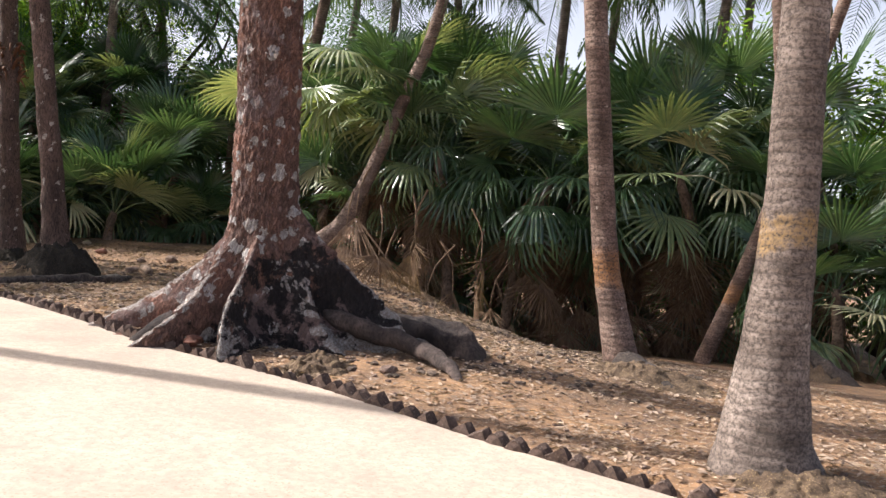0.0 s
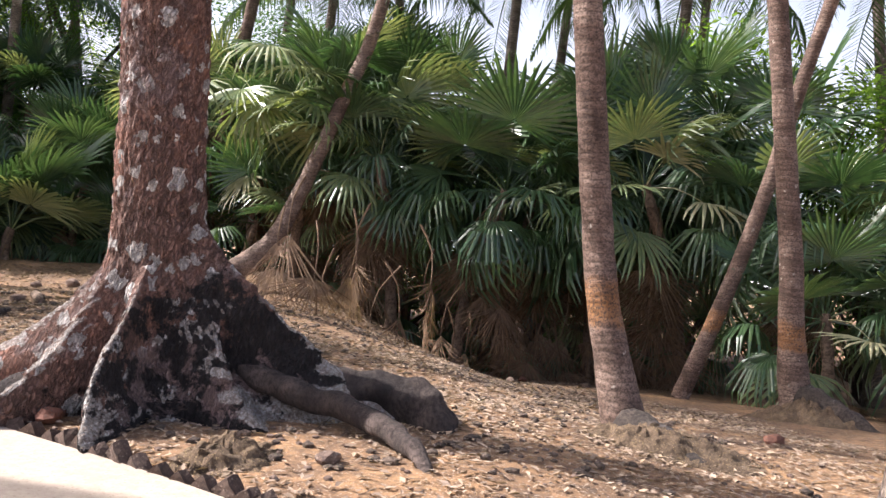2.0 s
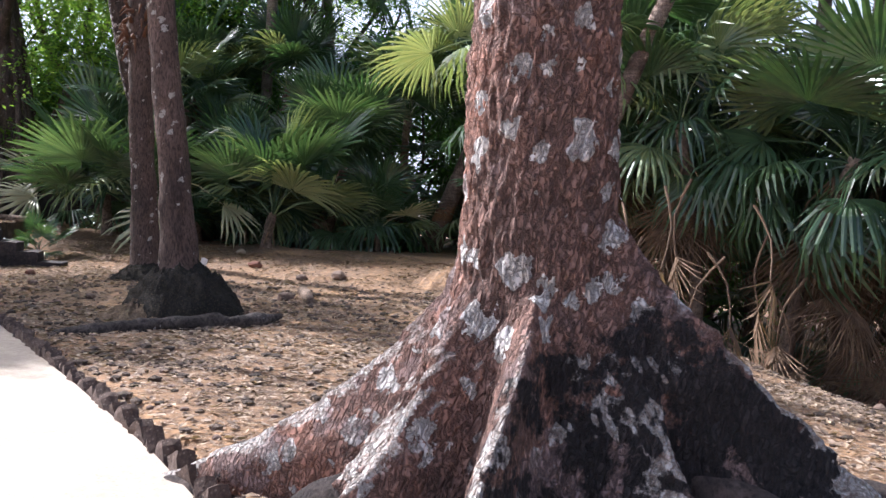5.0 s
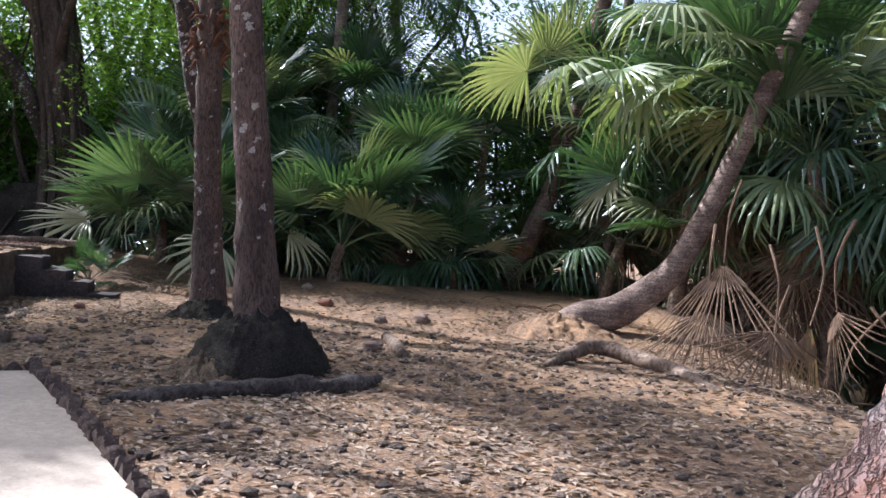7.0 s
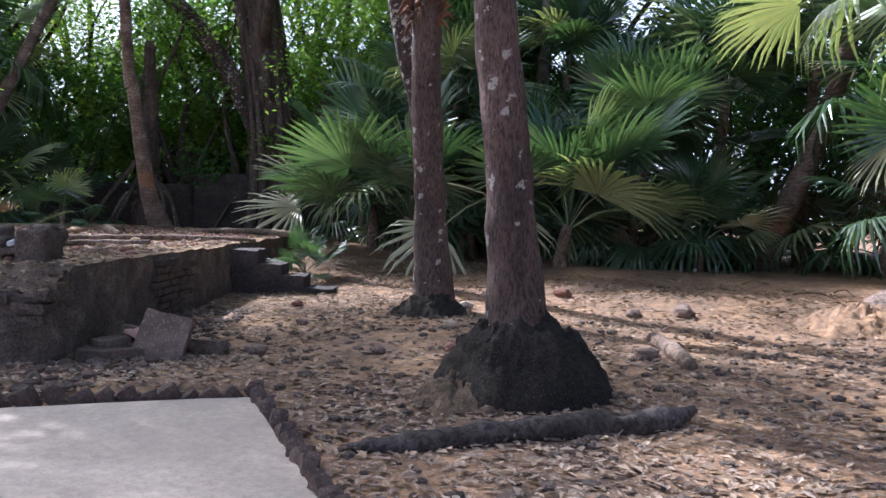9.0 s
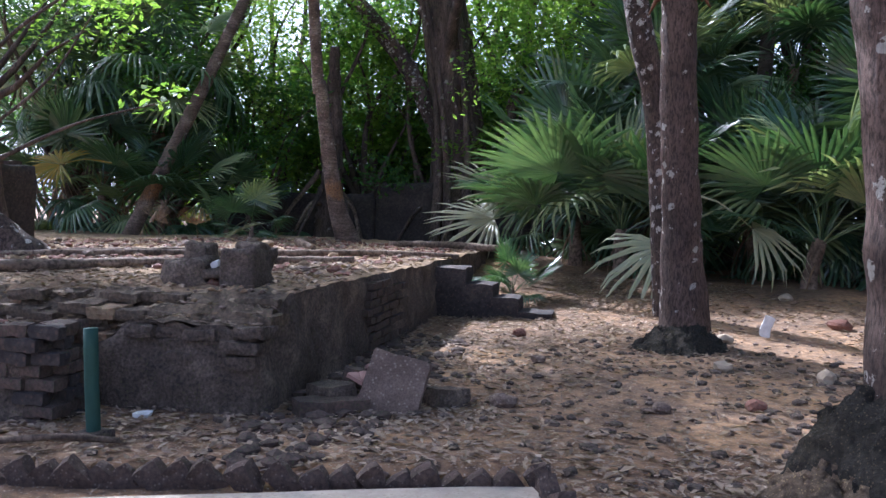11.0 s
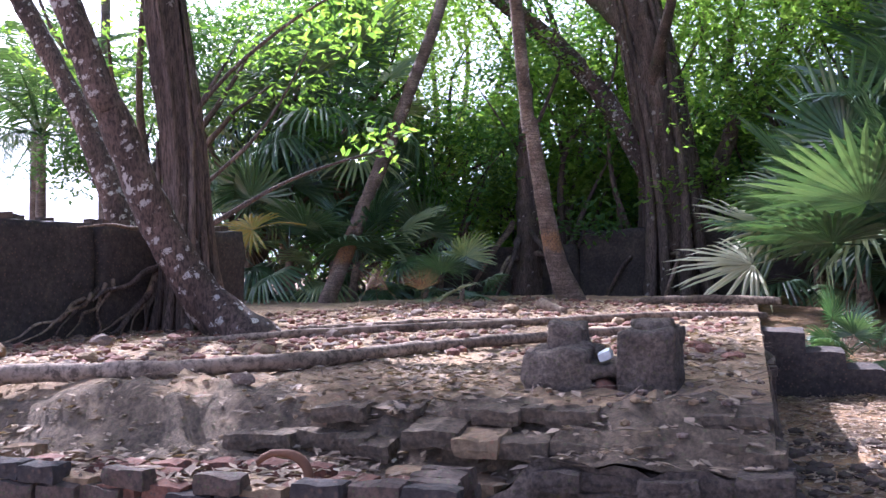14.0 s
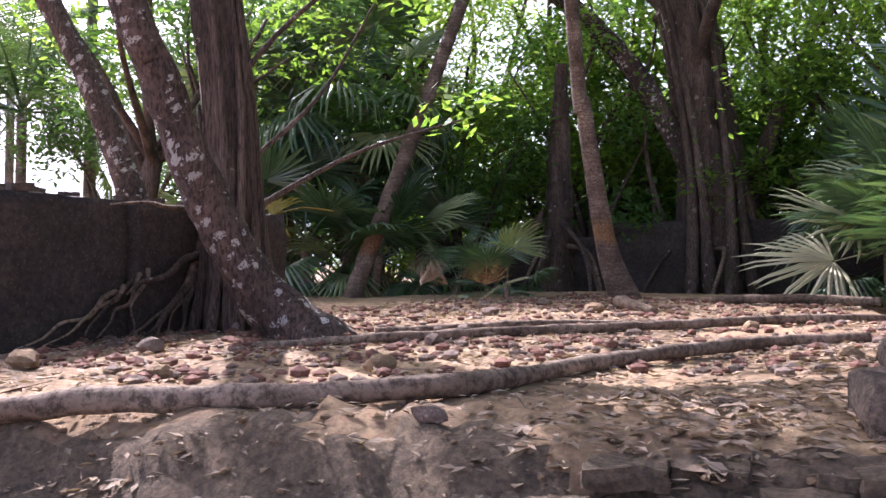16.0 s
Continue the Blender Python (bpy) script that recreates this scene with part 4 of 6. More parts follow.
def trunk_mix():
    """Reddish bark with pale lichen above, black mould creeping up the buttresses."""
    m, nt, bs = graph("reddish_bark_black_buttress")
    co, flat = place(nt, (1, 1, 0.4)), place(nt)
    fine = tex_noise(nt, co, 34.0, 6, 0.75)
    red = ramp(nt, tex_noise(nt, co, 2.6, 6, 0.7), [(0.3, (0.11, 0.074, 0.062)), (0.5, (0.27, 0.155, 0.118)), (0.68, (0.44, 0.215, 0.145))])
    red = mixed(nt, ramp(nt, fine, [(0.36, 0.6), (0.56, 0.0)]), red, (0.05, 0.034, 0.028))
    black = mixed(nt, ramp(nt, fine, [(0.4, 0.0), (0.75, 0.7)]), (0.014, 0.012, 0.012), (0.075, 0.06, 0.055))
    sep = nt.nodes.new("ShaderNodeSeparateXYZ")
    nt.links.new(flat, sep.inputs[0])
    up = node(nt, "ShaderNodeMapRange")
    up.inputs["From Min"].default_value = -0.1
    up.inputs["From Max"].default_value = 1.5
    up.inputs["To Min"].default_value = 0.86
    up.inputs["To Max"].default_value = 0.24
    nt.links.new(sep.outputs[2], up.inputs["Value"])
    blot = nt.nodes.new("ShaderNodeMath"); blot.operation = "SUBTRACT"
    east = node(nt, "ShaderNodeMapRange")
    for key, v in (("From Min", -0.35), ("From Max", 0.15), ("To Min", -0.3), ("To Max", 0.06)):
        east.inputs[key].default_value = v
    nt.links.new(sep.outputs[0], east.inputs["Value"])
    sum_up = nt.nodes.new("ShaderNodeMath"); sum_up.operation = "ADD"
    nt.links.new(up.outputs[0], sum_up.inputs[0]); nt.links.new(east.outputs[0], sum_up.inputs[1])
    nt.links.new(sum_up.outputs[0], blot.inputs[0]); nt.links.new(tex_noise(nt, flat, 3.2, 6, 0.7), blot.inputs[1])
    col = red
    pink = nt.nodes.new("ShaderNodeMath"); pink.operation = "GREATER_THAN"; pink.inputs[1].default_value = 0.61
    nt.links.new(tex_noise(nt, flat, 1.9, 5, 0.62), pink.inputs[0])
    wob = nt.nodes.new("ShaderNodeVectorMath"); wob.operation = "MULTIPLY_ADD"
    sh = nt.nodes.new("ShaderNodeCombineXYZ")
    w = tex_noise(nt, flat, 20.0, 4, 0.6)
    for k in range(3):
        nt.links.new(w, sh.inputs[k])
    nt.links.new(sh.outputs[0], wob.inputs[0]); wob.inputs[1].default_value = (0.12, 0.12, 0.12); nt.links.new(flat, wob.inputs[2])
    cells = tex_cells(nt, wob.outputs[0], 7.5)
    s2 = nt.nodes.new("ShaderNodeSeparateColor"); nt.links.new(cells.outputs["Color"], s2.inputs[0])
    a = nt.nodes.new("ShaderNodeMath"); a.operation = "MULTIPLY_ADD"; a.inputs[1].default_value = 0.8; a.inputs[2].default_value = -0.17
    nt.links.new(s2.outputs[0], a.inputs[0])
    b = nt.nodes.new("ShaderNodeMath"); b.operation = "SUBTRACT"
    nt.links.new(a.outputs[0], b.inputs[0]); nt.links.new(cells.outputs["Distance"], b.inputs[1])
    col = mixed(nt, ramp(nt, b.outputs[0], [(0.02, 0.0), (0.05, 0.9)]), col, mixed(nt, ramp(nt, fine, [(0.4, 0.4), (0.55, 0.0)]), (0.64, 0.61, 0.57), (0.30, 0.24, 0.2)))
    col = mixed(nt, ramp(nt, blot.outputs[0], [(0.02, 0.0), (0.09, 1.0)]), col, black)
    col = mixed(nt, ramp(nt, tex_noise(nt, flat, 2.1, 6, 0.68, 0.4), [(0.56, 0.0), (0.6, 0.8)]), col, (0.27, 0.185, 0.165))
    crack_co = nt.nodes.new("ShaderNodeVectorMath"); crack_co.operation = "MULTIPLY_ADD"
    nt.links.new(sh.outputs[0], crack_co.inputs[0]); crack_co.inputs[1].default_value = (0.09, 0.09, 0.09); nt.links.new(co, crack_co.inputs[2])
    cracks = tex_cells(nt, crack_co.outputs[0], 38.0, "DISTANCE_TO_EDGE")
    crack = ramp(nt, cracks.outputs["Distance"], [(0.02, 0.38), (0.1, 0.0)])
    col = mixed(nt, crack, col, (0.022, 0.016, 0.014))
    # upward faces low on the trunk painted pale: crust plus sunlight
    col = sunlit_crust(nt, flat, sep.outputs[2], col, 0.95, 0.07)
    nt.links.new(col, bs.inputs["Base Color"])
    bs.inputs["Roughness"].default_value = 0.9
    flakes = tex_cells(nt, place(nt, (1, 1, 0.5)), 26.0)
    rugged = mixed(nt, 0.5, flakes.outputs["Distance"], tex_noise(nt, co, 16.0, 6, 0.75))
    relief(nt, bs, mixed(nt, 0.5, mixed(nt, 0.35, rugged, fine), ramp(nt, cracks.outputs["Distance"], [(0.0, 0.0), (0.2, 1.0)])), 1.0, 0.05)
    return m


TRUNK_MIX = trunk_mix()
ROOT_SUNLIT_CRUST = root_sunlit_crust()

# ---- first stretch: the buttressed tree and the ringed palms ----
build_ground()
build_path()
kerb_bricks()
buttress_tree()
tall_palm([(2.02, 5.12, -0.12), (1.99, 5.13, 0.25), (2.02, 5.14, 0.8), (2.06, 5.12, 1.56), (2.09, 5.13, 2.9), (2.2, 5.2, 5.5), (2.7, 5.5, 12.5)],
          [0.42, 0.28, 0.2, 0.16, 0.14, 0.13, 0.12], PALM_BARK, "grey ringed coconut palm trunk with swollen foot beside the kerb", 1, ring=0.005)
tall_palm([(2.06, 9.28, -0.25), (2.02, 9.3, 0.05), (1.9, 9.42, 0.7), (1.78, 9.55, 1.57), (1.57, 9.66, 4.1), (1.35, 9.75, 6.8), (0.85, 9.95, 13.0)],
          [0.27, 0.2, 0.155, 0.14, 0.13, 0.125, 0.11], RED_PALM_BARK, "slender red-brown ringed palm on a tail of roots", 2, ring=0.012)
tall_palm([(5.62, 13.05, -0.75), (5.46, 13.12, -0.2), (5.38, 13.16, 0.7), (5.33, 13.17, 1.67), (5.14, 13.26, 3.9), (5.0, 13.3, 5.5), (4.7, 13.5, 10.0)],
          [0.34, 0.22, 0.17, 0.155, 0.14, 0.135, 0.12], RED_PALM_BARK, "slender grey-brown palm with notched bark", 3, ring=0.015)
tall_palm([(5.0, 16.2, -0.8), (5.6, 15.9, 1.0), (6.1, 15.7, 2.7), (6.6, 15.6, 4.6), (7.2, 15.4, 6.8), (7.9, 15.0, 10.0)],
          [0.15, 0.13, 0.12, 0.115, 0.11, 0.10], RED_PALM_BARK, "leaning smooth brown palm behind the thicket", 4)
mound("earth_mound", 2.0, 8.65, 0.95, 0.13, MOUND, "mossy tan mound of earth below a palm's foot", 2, sx=0.9)
mound("earth_mound", 2.1, 4.75, 0.75, 0.1, MOUND, "mossy tan earth round a palm's foot", 4)
mound("moss_hump", -1.0, 7.2, 0.4, 0.13, MOUND, "mossy brown hump at the edge of the kerb", 6, sx=1.4)
mound("earth_mound", 5.5, 12.75, 1.0, 0.3, MOUND, "brown earth mound below a slender palm", 7)
for k, pts in enumerate((((2.05, 9.2, 0.05), (2.17, 8.7, 0.03), (2.25, 8.2, -0.04), (2.3, 7.7, -0.24)), ((5.5, 13.0, -0.2), (5.75, 12.5, -0.35), (6.0, 12.0, -0.6)))):
    bm = bmesh.new()
    tube(bm, pts, [0.2, 0.16, 0.12, 0.06][:len(pts)], 14, 0.05, 0.3, 6.0, 0, k + 4)
    tagged(part("root", bm, LOG_BARK, None), "dark matted root tail running from a palm's foot", "root")

# ---- second stretch: leaning palms, twin trunks, log ----
tall_palm([(-4.1, 19.2, 0.45), (-3.6, 19.35, 0.68), (-3.03, 19.47, 0.88), (-2.34, 19.64, 1.5), (-1.9, 19.75, 2.37), (-1.47, 19.85, 3.41), (-0.98, 19.98, 4.71), (-0.5, 20.09, 6.0), (0.2, 20.3, 9.0)],
          [0.2, 0.27, 0.25, 0.19, 0.16, 0.15, 0.145, 0.14, 0.12], TAN_PALM_BARK, "strongly leaning bowed palm with pale brown bark", 5, ring=0.004)
mound("earth_mound", -3.9, 19.1, 0.95, 0.26, SOIL, "tan earth heap round a leaning palm's foot", 9)
tall_palm([(-6.0, 25.3, 0.3), (-5.76, 25.35, 0.68), (-5.35, 25.4, 1.8), (-4.6, 25.47, 3.95), (-4.18, 25.53, 6.28), (-3.85, 25.6, 8.2), (-3.5, 25.7, 11.0)],
          [0.42, 0.31, 0.22, 0.18, 0.17, 0.16, 0.13], RED_PALM_BARK, "leaning brown palm deep in the thicket", 6)
top = tall_palm([(-6.2, 13.82, 0.2), (-6.21, 13.82, 0.7), (-6.28, 13.83, 1.5), (-6.33, 13.83, 2.01), (-6.47, 13.81, 3.25), (-6.8, 13.9, 6.0), (-7.4, 14.2, 12.0)],
          [0.34, 0.25, 0.19, 0.175, 0.16, 0.15, 0.13], TWIN_BARK, "tall tree with dark bark and white lichen patches", 7, ring=0.0, wobble=0.12, crown=False, name="lichen_tree")
top["category"] = "tree"
part("crown", leaf_cloud("crown", LEAF_BRIGHT, [(-1.2 + 1.8 * math.cos(k * 1.7), 0.4 + 1.8 * math.sin(k * 1.7), 11.0 + 0.9 * (k % 3), 1.3) for k in range(6)], 4200, 0.15, 72), None, top, "open crown of small green leaves")
mound("root_mound", -6.17, 13.78, 0.68, 0.6, BLACK_MOUND, "black matted root heap round a trunk's foot", 3, steep=0.8)
mound("earth_mound", -6.42, 13.42, 0.6, 0.2, MOUND, "tan mossy earth beside a black root heap", 5)
top = tall_palm([(-8.98, 17.95, 0.1), (-8.98, 17.93, 0.6), (-9.03, 17.9, 1.6), (-9.08, 17.8, 3.0), (-9.1, 17.75, 4.2), (-9.2, 17.7, 6.5), (-9.6, 17.6, 13.5)],
          [0.42, 0.27, 0.21, 0.19, 0.18, 0.17, 0.14], TWIN_BARK, "stout dark tree with black foot and lichen patches", 8, ring=0.0, wobble=0.12, crown=False, name="lichen_tree")
top["category"] = "tree"
part("crown", leaf_cloud("crown", LEAF_BRIGHT, [(-0.6 + 1.9 * math.cos(k * 1.7), -0.3 + 1.9 * math.sin(k * 1.7), 12.5 + 0.9 * (k % 3), 1.4) for k in range(6)], 4200, 0.15, 73), None, top, "open crown of small green leaves")
mound("root_mound", -8.95, 17.85, 0.62, 0.32, BLACK_MOUND, "black earthy root heap round a stout trunk", 8)
tall_palm([(-9.75, 19.5, 0.1), (-9.8, 19.46, 0.8), (-9.93, 19.24, 3.17), (-10.24, 18.91, 5.13), (-11.6, 18.0, 15.0)],
          [0.26, 0.18, 0.165, 0.155, 0.13], SPOT_BARK, "slender leaning trunk with pale lichen blotches", 9, ring=0.0)


def epiphyte(x, y, z):
    """A ragged collar of brown roots and dead fern round a trunk."""
    rng = random.Random(31)
    top = tagged(new("epiphyte"), "ragged reddish-brown fern roots clinging round a trunk", "epiphyte")
    top.matrix_basis = pose(x, y, z)
    for i in range(70):
        a = rng.uniform(0, 6.28)
        p = Vector((math.cos(a) * 0.18, math.sin(a) * 0.18, rng.uniform(-0.3, 0.5)))
        q = p + Vector((math.cos(a + rng.uniform(-0.7, 0.7)) * rng.uniform(0.08, 0.22), math.sin(a) * rng.uniform(0.08, 0.22), rng.uniform(-0.25, 0.2)))
        bm = bmesh.new()
        tube(bm, [p, p.lerp(q, 0.5) + Vector((0, 0, 0.05)), q], [0.035, 0.025, 0.006], 5, 0.1, 0.3, 9.0, 0, i)
        part("dead_frond", bm, RUST, top)


epiphyte(-9.1, 17.72, 4.35)


def fallen(name, pts, radii, material, label, seed, sides=12, wob=0.3):
    bm = bmesh.new()
    tube(bm, pts, radii, sides, 0.06, wob, 6.0, 0, seed)
    return tagged(part(name, bm, material, None), label, "log" if "log" in name else "root")


fallen("fallen_log", [(-6.42, 11.85, 0.39), (-6.0, 12.2, 0.41), (-5.6, 12.68, 0.44), (-5.2, 13.05, 0.42), (-4.98, 13.4, 0.44), (-4.9, 13.58, 0.46)], [0.035, 0.07, 0.08, 0.085, 0.075, 0.03], LOG_BARK, "dark rotting log lying on the dry ground", 4, wob=0.55)
fallen("surface_root", [(-3.75, 15.85, 0.38), (-3.45, 16.7, 0.5), (-3.2, 17.2, 0.52), (-2.75, 16.9, 0.46), (-2.35, 16.4, 0.42), (-2.0, 15.6, 0.36), (-1.5, 15.0, 0.2)], [0.04, 0.08, 0.1, 0.09, 0.08, 0.06, 0.04], DEADWOOD, "pale gnarled root crossing the bank", 8)
fallen("surface_root", [(-2.5, 17.3, 0.38), (-2.0, 16.6, 0.34), (-1.5, 16.2, 0.22), (-0.8, 15.8, 0.1)], [0.05, 0.07, 0.06, 0.03], DEADWOOD, "pale root half buried in the bank", 11)
fallen("plank_log", [(-5.9, 17.0, 0.42), (-5.55, 16.2, 0.44), (-5.25, 15.5, 0.42)], [0.07, 0.08, 0.06], DEADWOOD, "flat grey length of dead wood", 14)
fallen("fallen_log", [(-12.8, 20.6, 0.5), (-11.8, 20.6, 0.52), (-10.6, 20.5, 0.46)], [0.09, 0.1, 0.07], DEADWOOD, "sunlit pale dead palm stem on the ground", 15)

# ---- the platform ----
build_platform()
build_front_ruin()
build_steps()
build_block()
build_walls()


def top_at(x, y):
    q = PM.inverted() @ Vector((x, y, 0))
    return top_height(max(0.0, q.x), max(0.0, q.y))


def lying(name, pts, radii, material, label, seed, up=0.03):
    line = [(x, y, top_at(x, y) + up + dz) for x, y, dz in pts]
    return fallen(name, line, radii, material, label, seed)


lying("surface_root", [(-15.2, 10.3, 0), (-14.36, 11.21, 0.02), (-13.51, 12.08, 0.03), (-13.09, 12.92, 0.03), (-13.11, 14.23, 0.02), (-12.91, 15.77, 0.02), (-12.4, 16.4, 0)], [0.06, 0.06, 0.058, 0.055, 0.05, 0.045, 0.04], DEADWOOD, "long grey-brown root lying across the platform", 21)
lying("surface_root", [(-15.9, 13.6, 0), (-15.28, 14.78, 0.02), (-14.4, 16.4, 0.03), (-13.44, 18.36, 0.02), (-12.9, 19.2, 0)], [0.03, 0.042, 0.045, 0.045, 0.04], DEADWOOD, "grey root lying over rubble on the platform", 22)
lying("surface_root", [(-16.0, 14.9, 0), (-15.2, 16.2, 0.02), (-14.3, 17.6, 0.0)], [0.035, 0.045, 0.03], DEADWOOD, "thin pale root among rubble", 23)
lying("fallen_log", [(-16.6, 19.9, 0.02), (-16.0, 19.0, 0.04), (-15.4, 18.7, 0.0)], [0.05, 0.09, 0.05], DEADWOOD, "short pale bent root on the rubble", 24)
lying("fallen_log", [(-16.0, 21.3, 0.03), (-15.0, 21.6, 0.05), (-13.9, 21.9, 0.03)], [0.06, 0.08, 0.06], DEADWOOD, "pale sunlit dead palm stem at the platform's edge", 25)
tall_palm([(-21.65, 19.3, 0.8), (-21.75, 19.55, 1.1), (-22.05, 20.85, 3.1), (-22.22, 22.25, 5.5), (-22.3, 23.7, 8.4), (-22.5, 26.5, 15.0)],
          [0.19, 0.165, 0.15, 0.14, 0.13, 0.11], RED_PALM_BARK, "thin leaning brown trunk behind the platform", 10, ring=0.0, wobble=0.12)
tall_palm([(-17.95, 22.35, 0.9), (-18.0, 22.3, 1.2), (-18.2, 22.1, 2.1), (-18.42, 21.85, 4.3), (-18.55, 21.7, 6.2), (-19.4, 20.9, 24.0)],
          [0.36, 0.26, 0.175, 0.13, 0.12, 0.10], RED_PALM_BARK, "slender curved reddish palm with swollen dark foot", 11, ring=0.004)


def spotted_trunk():
    top = tagged(new("leaning_tree"), "leaning dark tree with round white lichen spots", "tree")
    b = Vector((-16.4, 14.5, 1.0))
    top.matrix_basis = Matrix.Translation(b)
    bm = bmesh.new()
    tube(bm, [Vector(p) - b for p in ((-16.2, 14.7, 0.95), (-16.6, 14.36, 1.3), (-16.84, 14.08, 1.8), (-16.98, 13.72, 2.6), (-17.06, 13.42, 3.4), (-17.14, 13.2, 4.0), (-17.9, 12.2, 7.5))], [0.26, 0.24, 0.21, 0.185, 0.165, 0.155, 0.12], 22, 0.07, 0.14, 4.0, 0, 3)
    part("trunk", bm, SPOT_BARK, top)
    lumps = [(-2.5 + 1.2 * math.cos(k * 2.1), -2.5 + 1.4 * math.sin(k * 2.1), 7.2 + 0.5 * (k % 3), 1.2) for k in range(6)]
    part("crown", leaf_cloud("crown", LEAF_BRIGHT, lumps, 2600, 0.13, 71), None, top, "open crown of small green leaves")


def strangler(name, base, pts, radius, strands, seed, label, limbs=(), crown=()):
    """A fig whose trunk is a plait of fused roots."""
    rng = random.Random(seed)
    top = tagged(new(name), label, "tree")
    b = Vector(base)
    top.matrix_basis = Matrix.Translation(b)
    local = [Vector(p) - b for p in pts]
    bm = bmesh.new()
    tube(bm, local, [radius * 1.15, radius * 0.85, radius * 0.8, radius * 0.72], 26, 0.09, 0.2, 3.0, 0, seed, True, 7)
    part("trunk", bm, FIG_BARK, top)
    for i in range(strands):
        a = 2 * math.pi * i / strands + rng.uniform(-0.25, 0.25)
        spin = rng.uniform(-1.1, 1.1)
        bm = bmesh.new()
        line = []
        hgt = rng.uniform(0.55, 1.0)
        for k in range(7):
            f = k / 6 * hgt
            idx = f * (len(local) - 1)
            j = min(int(idx), len(local) - 2)
            c = local[j].lerp(local[j + 1], idx - j)
            rr = radius * (0.95 + 0.95 * (1 - k / 6) ** 4)
            line.append(c + Vector((math.cos(a + spin * f) * rr, math.sin(a + spin * f) * rr, -0.15 if k == 0 else 0)))
        tube(bm, line, [radius * 0.26, radius * 0.17, radius * 0.13, radius * 0.07], 9, 0.12, 0.25, 4.0, 0, seed + i)
        part("root", bm, FIG_BARK, top)
    for i, (lp, lr) in enumerate(limbs):
        bm = bmesh.new()
        tube(bm, [Vector(p) - b for p in lp], lr, 12, 0.15, 0.15, 3.0, 0, seed + 50 + i)
        part("limb", bm, FIG_BARK if len(lr) < 5 else SPOT_BARK, top)
    if crown:
        lumps, material, count, size = crown
        part("crown", leaf_cloud("crown", material, [(x - b.x, y - b.y, z - b.z, r) for x, y, z, r in lumps], count, size, seed), None, top, "spreading crown of small green leaves")
    return top


spotted_trunk()
strangler("strangler_fig", (-17.6, 14.55, 1.0), ((-17.62, 14.55, 0.95), (-17.6, 14.5, 2.0), (-17.62, 14.45, 3.4), (-17.85, 14.2, 6.2)), 0.27, 13, 5, "strangler fig of plaited brown roots gripping the ruined wall, crown widened for shade",
          limbs=((((-17.82, 14.25, 5.8), (-18.2, 14.0, 6.6), (-19.0, 13.4, 7.8)), (0.17, 0.13, 0.08)), (((-17.6, 14.4, 3.4), (-17.0, 14.9, 4.2), (-16.2, 15.6, 4.9), (-15.2, 16.4, 5.3)), (0.032, 0.024, 0.016, 0.008)),
                 # limbs from (-17.85, 14.2, 6.0) are unseen, added to carry the shading leaves
                 (((-17.8, 14.3, 5.6), (-17.2, 14.8, 6.5), (-16.4, 15.2, 7.4)), (0.16, 0.12, 0.07)), (((-17.85, 14.2, 6.0), (-17.0, 13.2, 7.2), (-15.4, 11.2, 8.8)), (0.17, 0.12, 0.05)), (((-17.85, 14.2, 6.0), (-14.5, 13.3, 8.2), (-11.3, 12.8, 9.3)), (0.18, 0.12, 0.05)), (((-17.85, 14.2, 6.0), (-17.8, 16.6, 7.6), (-17.2, 18.8, 9.0)), (0.15, 0.11, 0.05)), (((-17.6, 14.6, 2.7), (-17.2, 15.3, 3.5), (-16.9, 15.8, 4.5)), (0.03, 0.02, 0.01)), (((-17.6, 14.7, 2.3), (-17.0, 15.6, 2.9), (-16.3, 16.6, 3.3)), (0.035, 0.02, 0.01))),
          # outer leaf lumps are added out of view to shade path and ground
          crown=([(-16.5, 15.3, 7.6, 1.7), (-17.3, 14.6, 8.6, 2.0), (-15.6, 16.2, 5.6, 0.7), (-16.5, 15.9, 4.7, 0.5), (-16.4, 16.5, 3.4, 0.28), (-17.4, 16.6, 9.3, 1.5), (-17.8, 19.0, 9.2, 1.5), (-16.4, 18.7, 9.4, 1.3), (-13.8, 16.9, 9.2, 1.4), (-15.6, 15.6, 9.4, 1.5), (-15.0, 14.2, 9.0, 1.5), (-16.3, 13.4, 9.6, 1.5), (-11.0, 12.0, 9.6, 1.4), (-10.4, 14.2, 9.3, 1.4), (-11.8, 15.6, 9.0, 1.3)], LEAF_BRIGHT, 30000, 0.16))


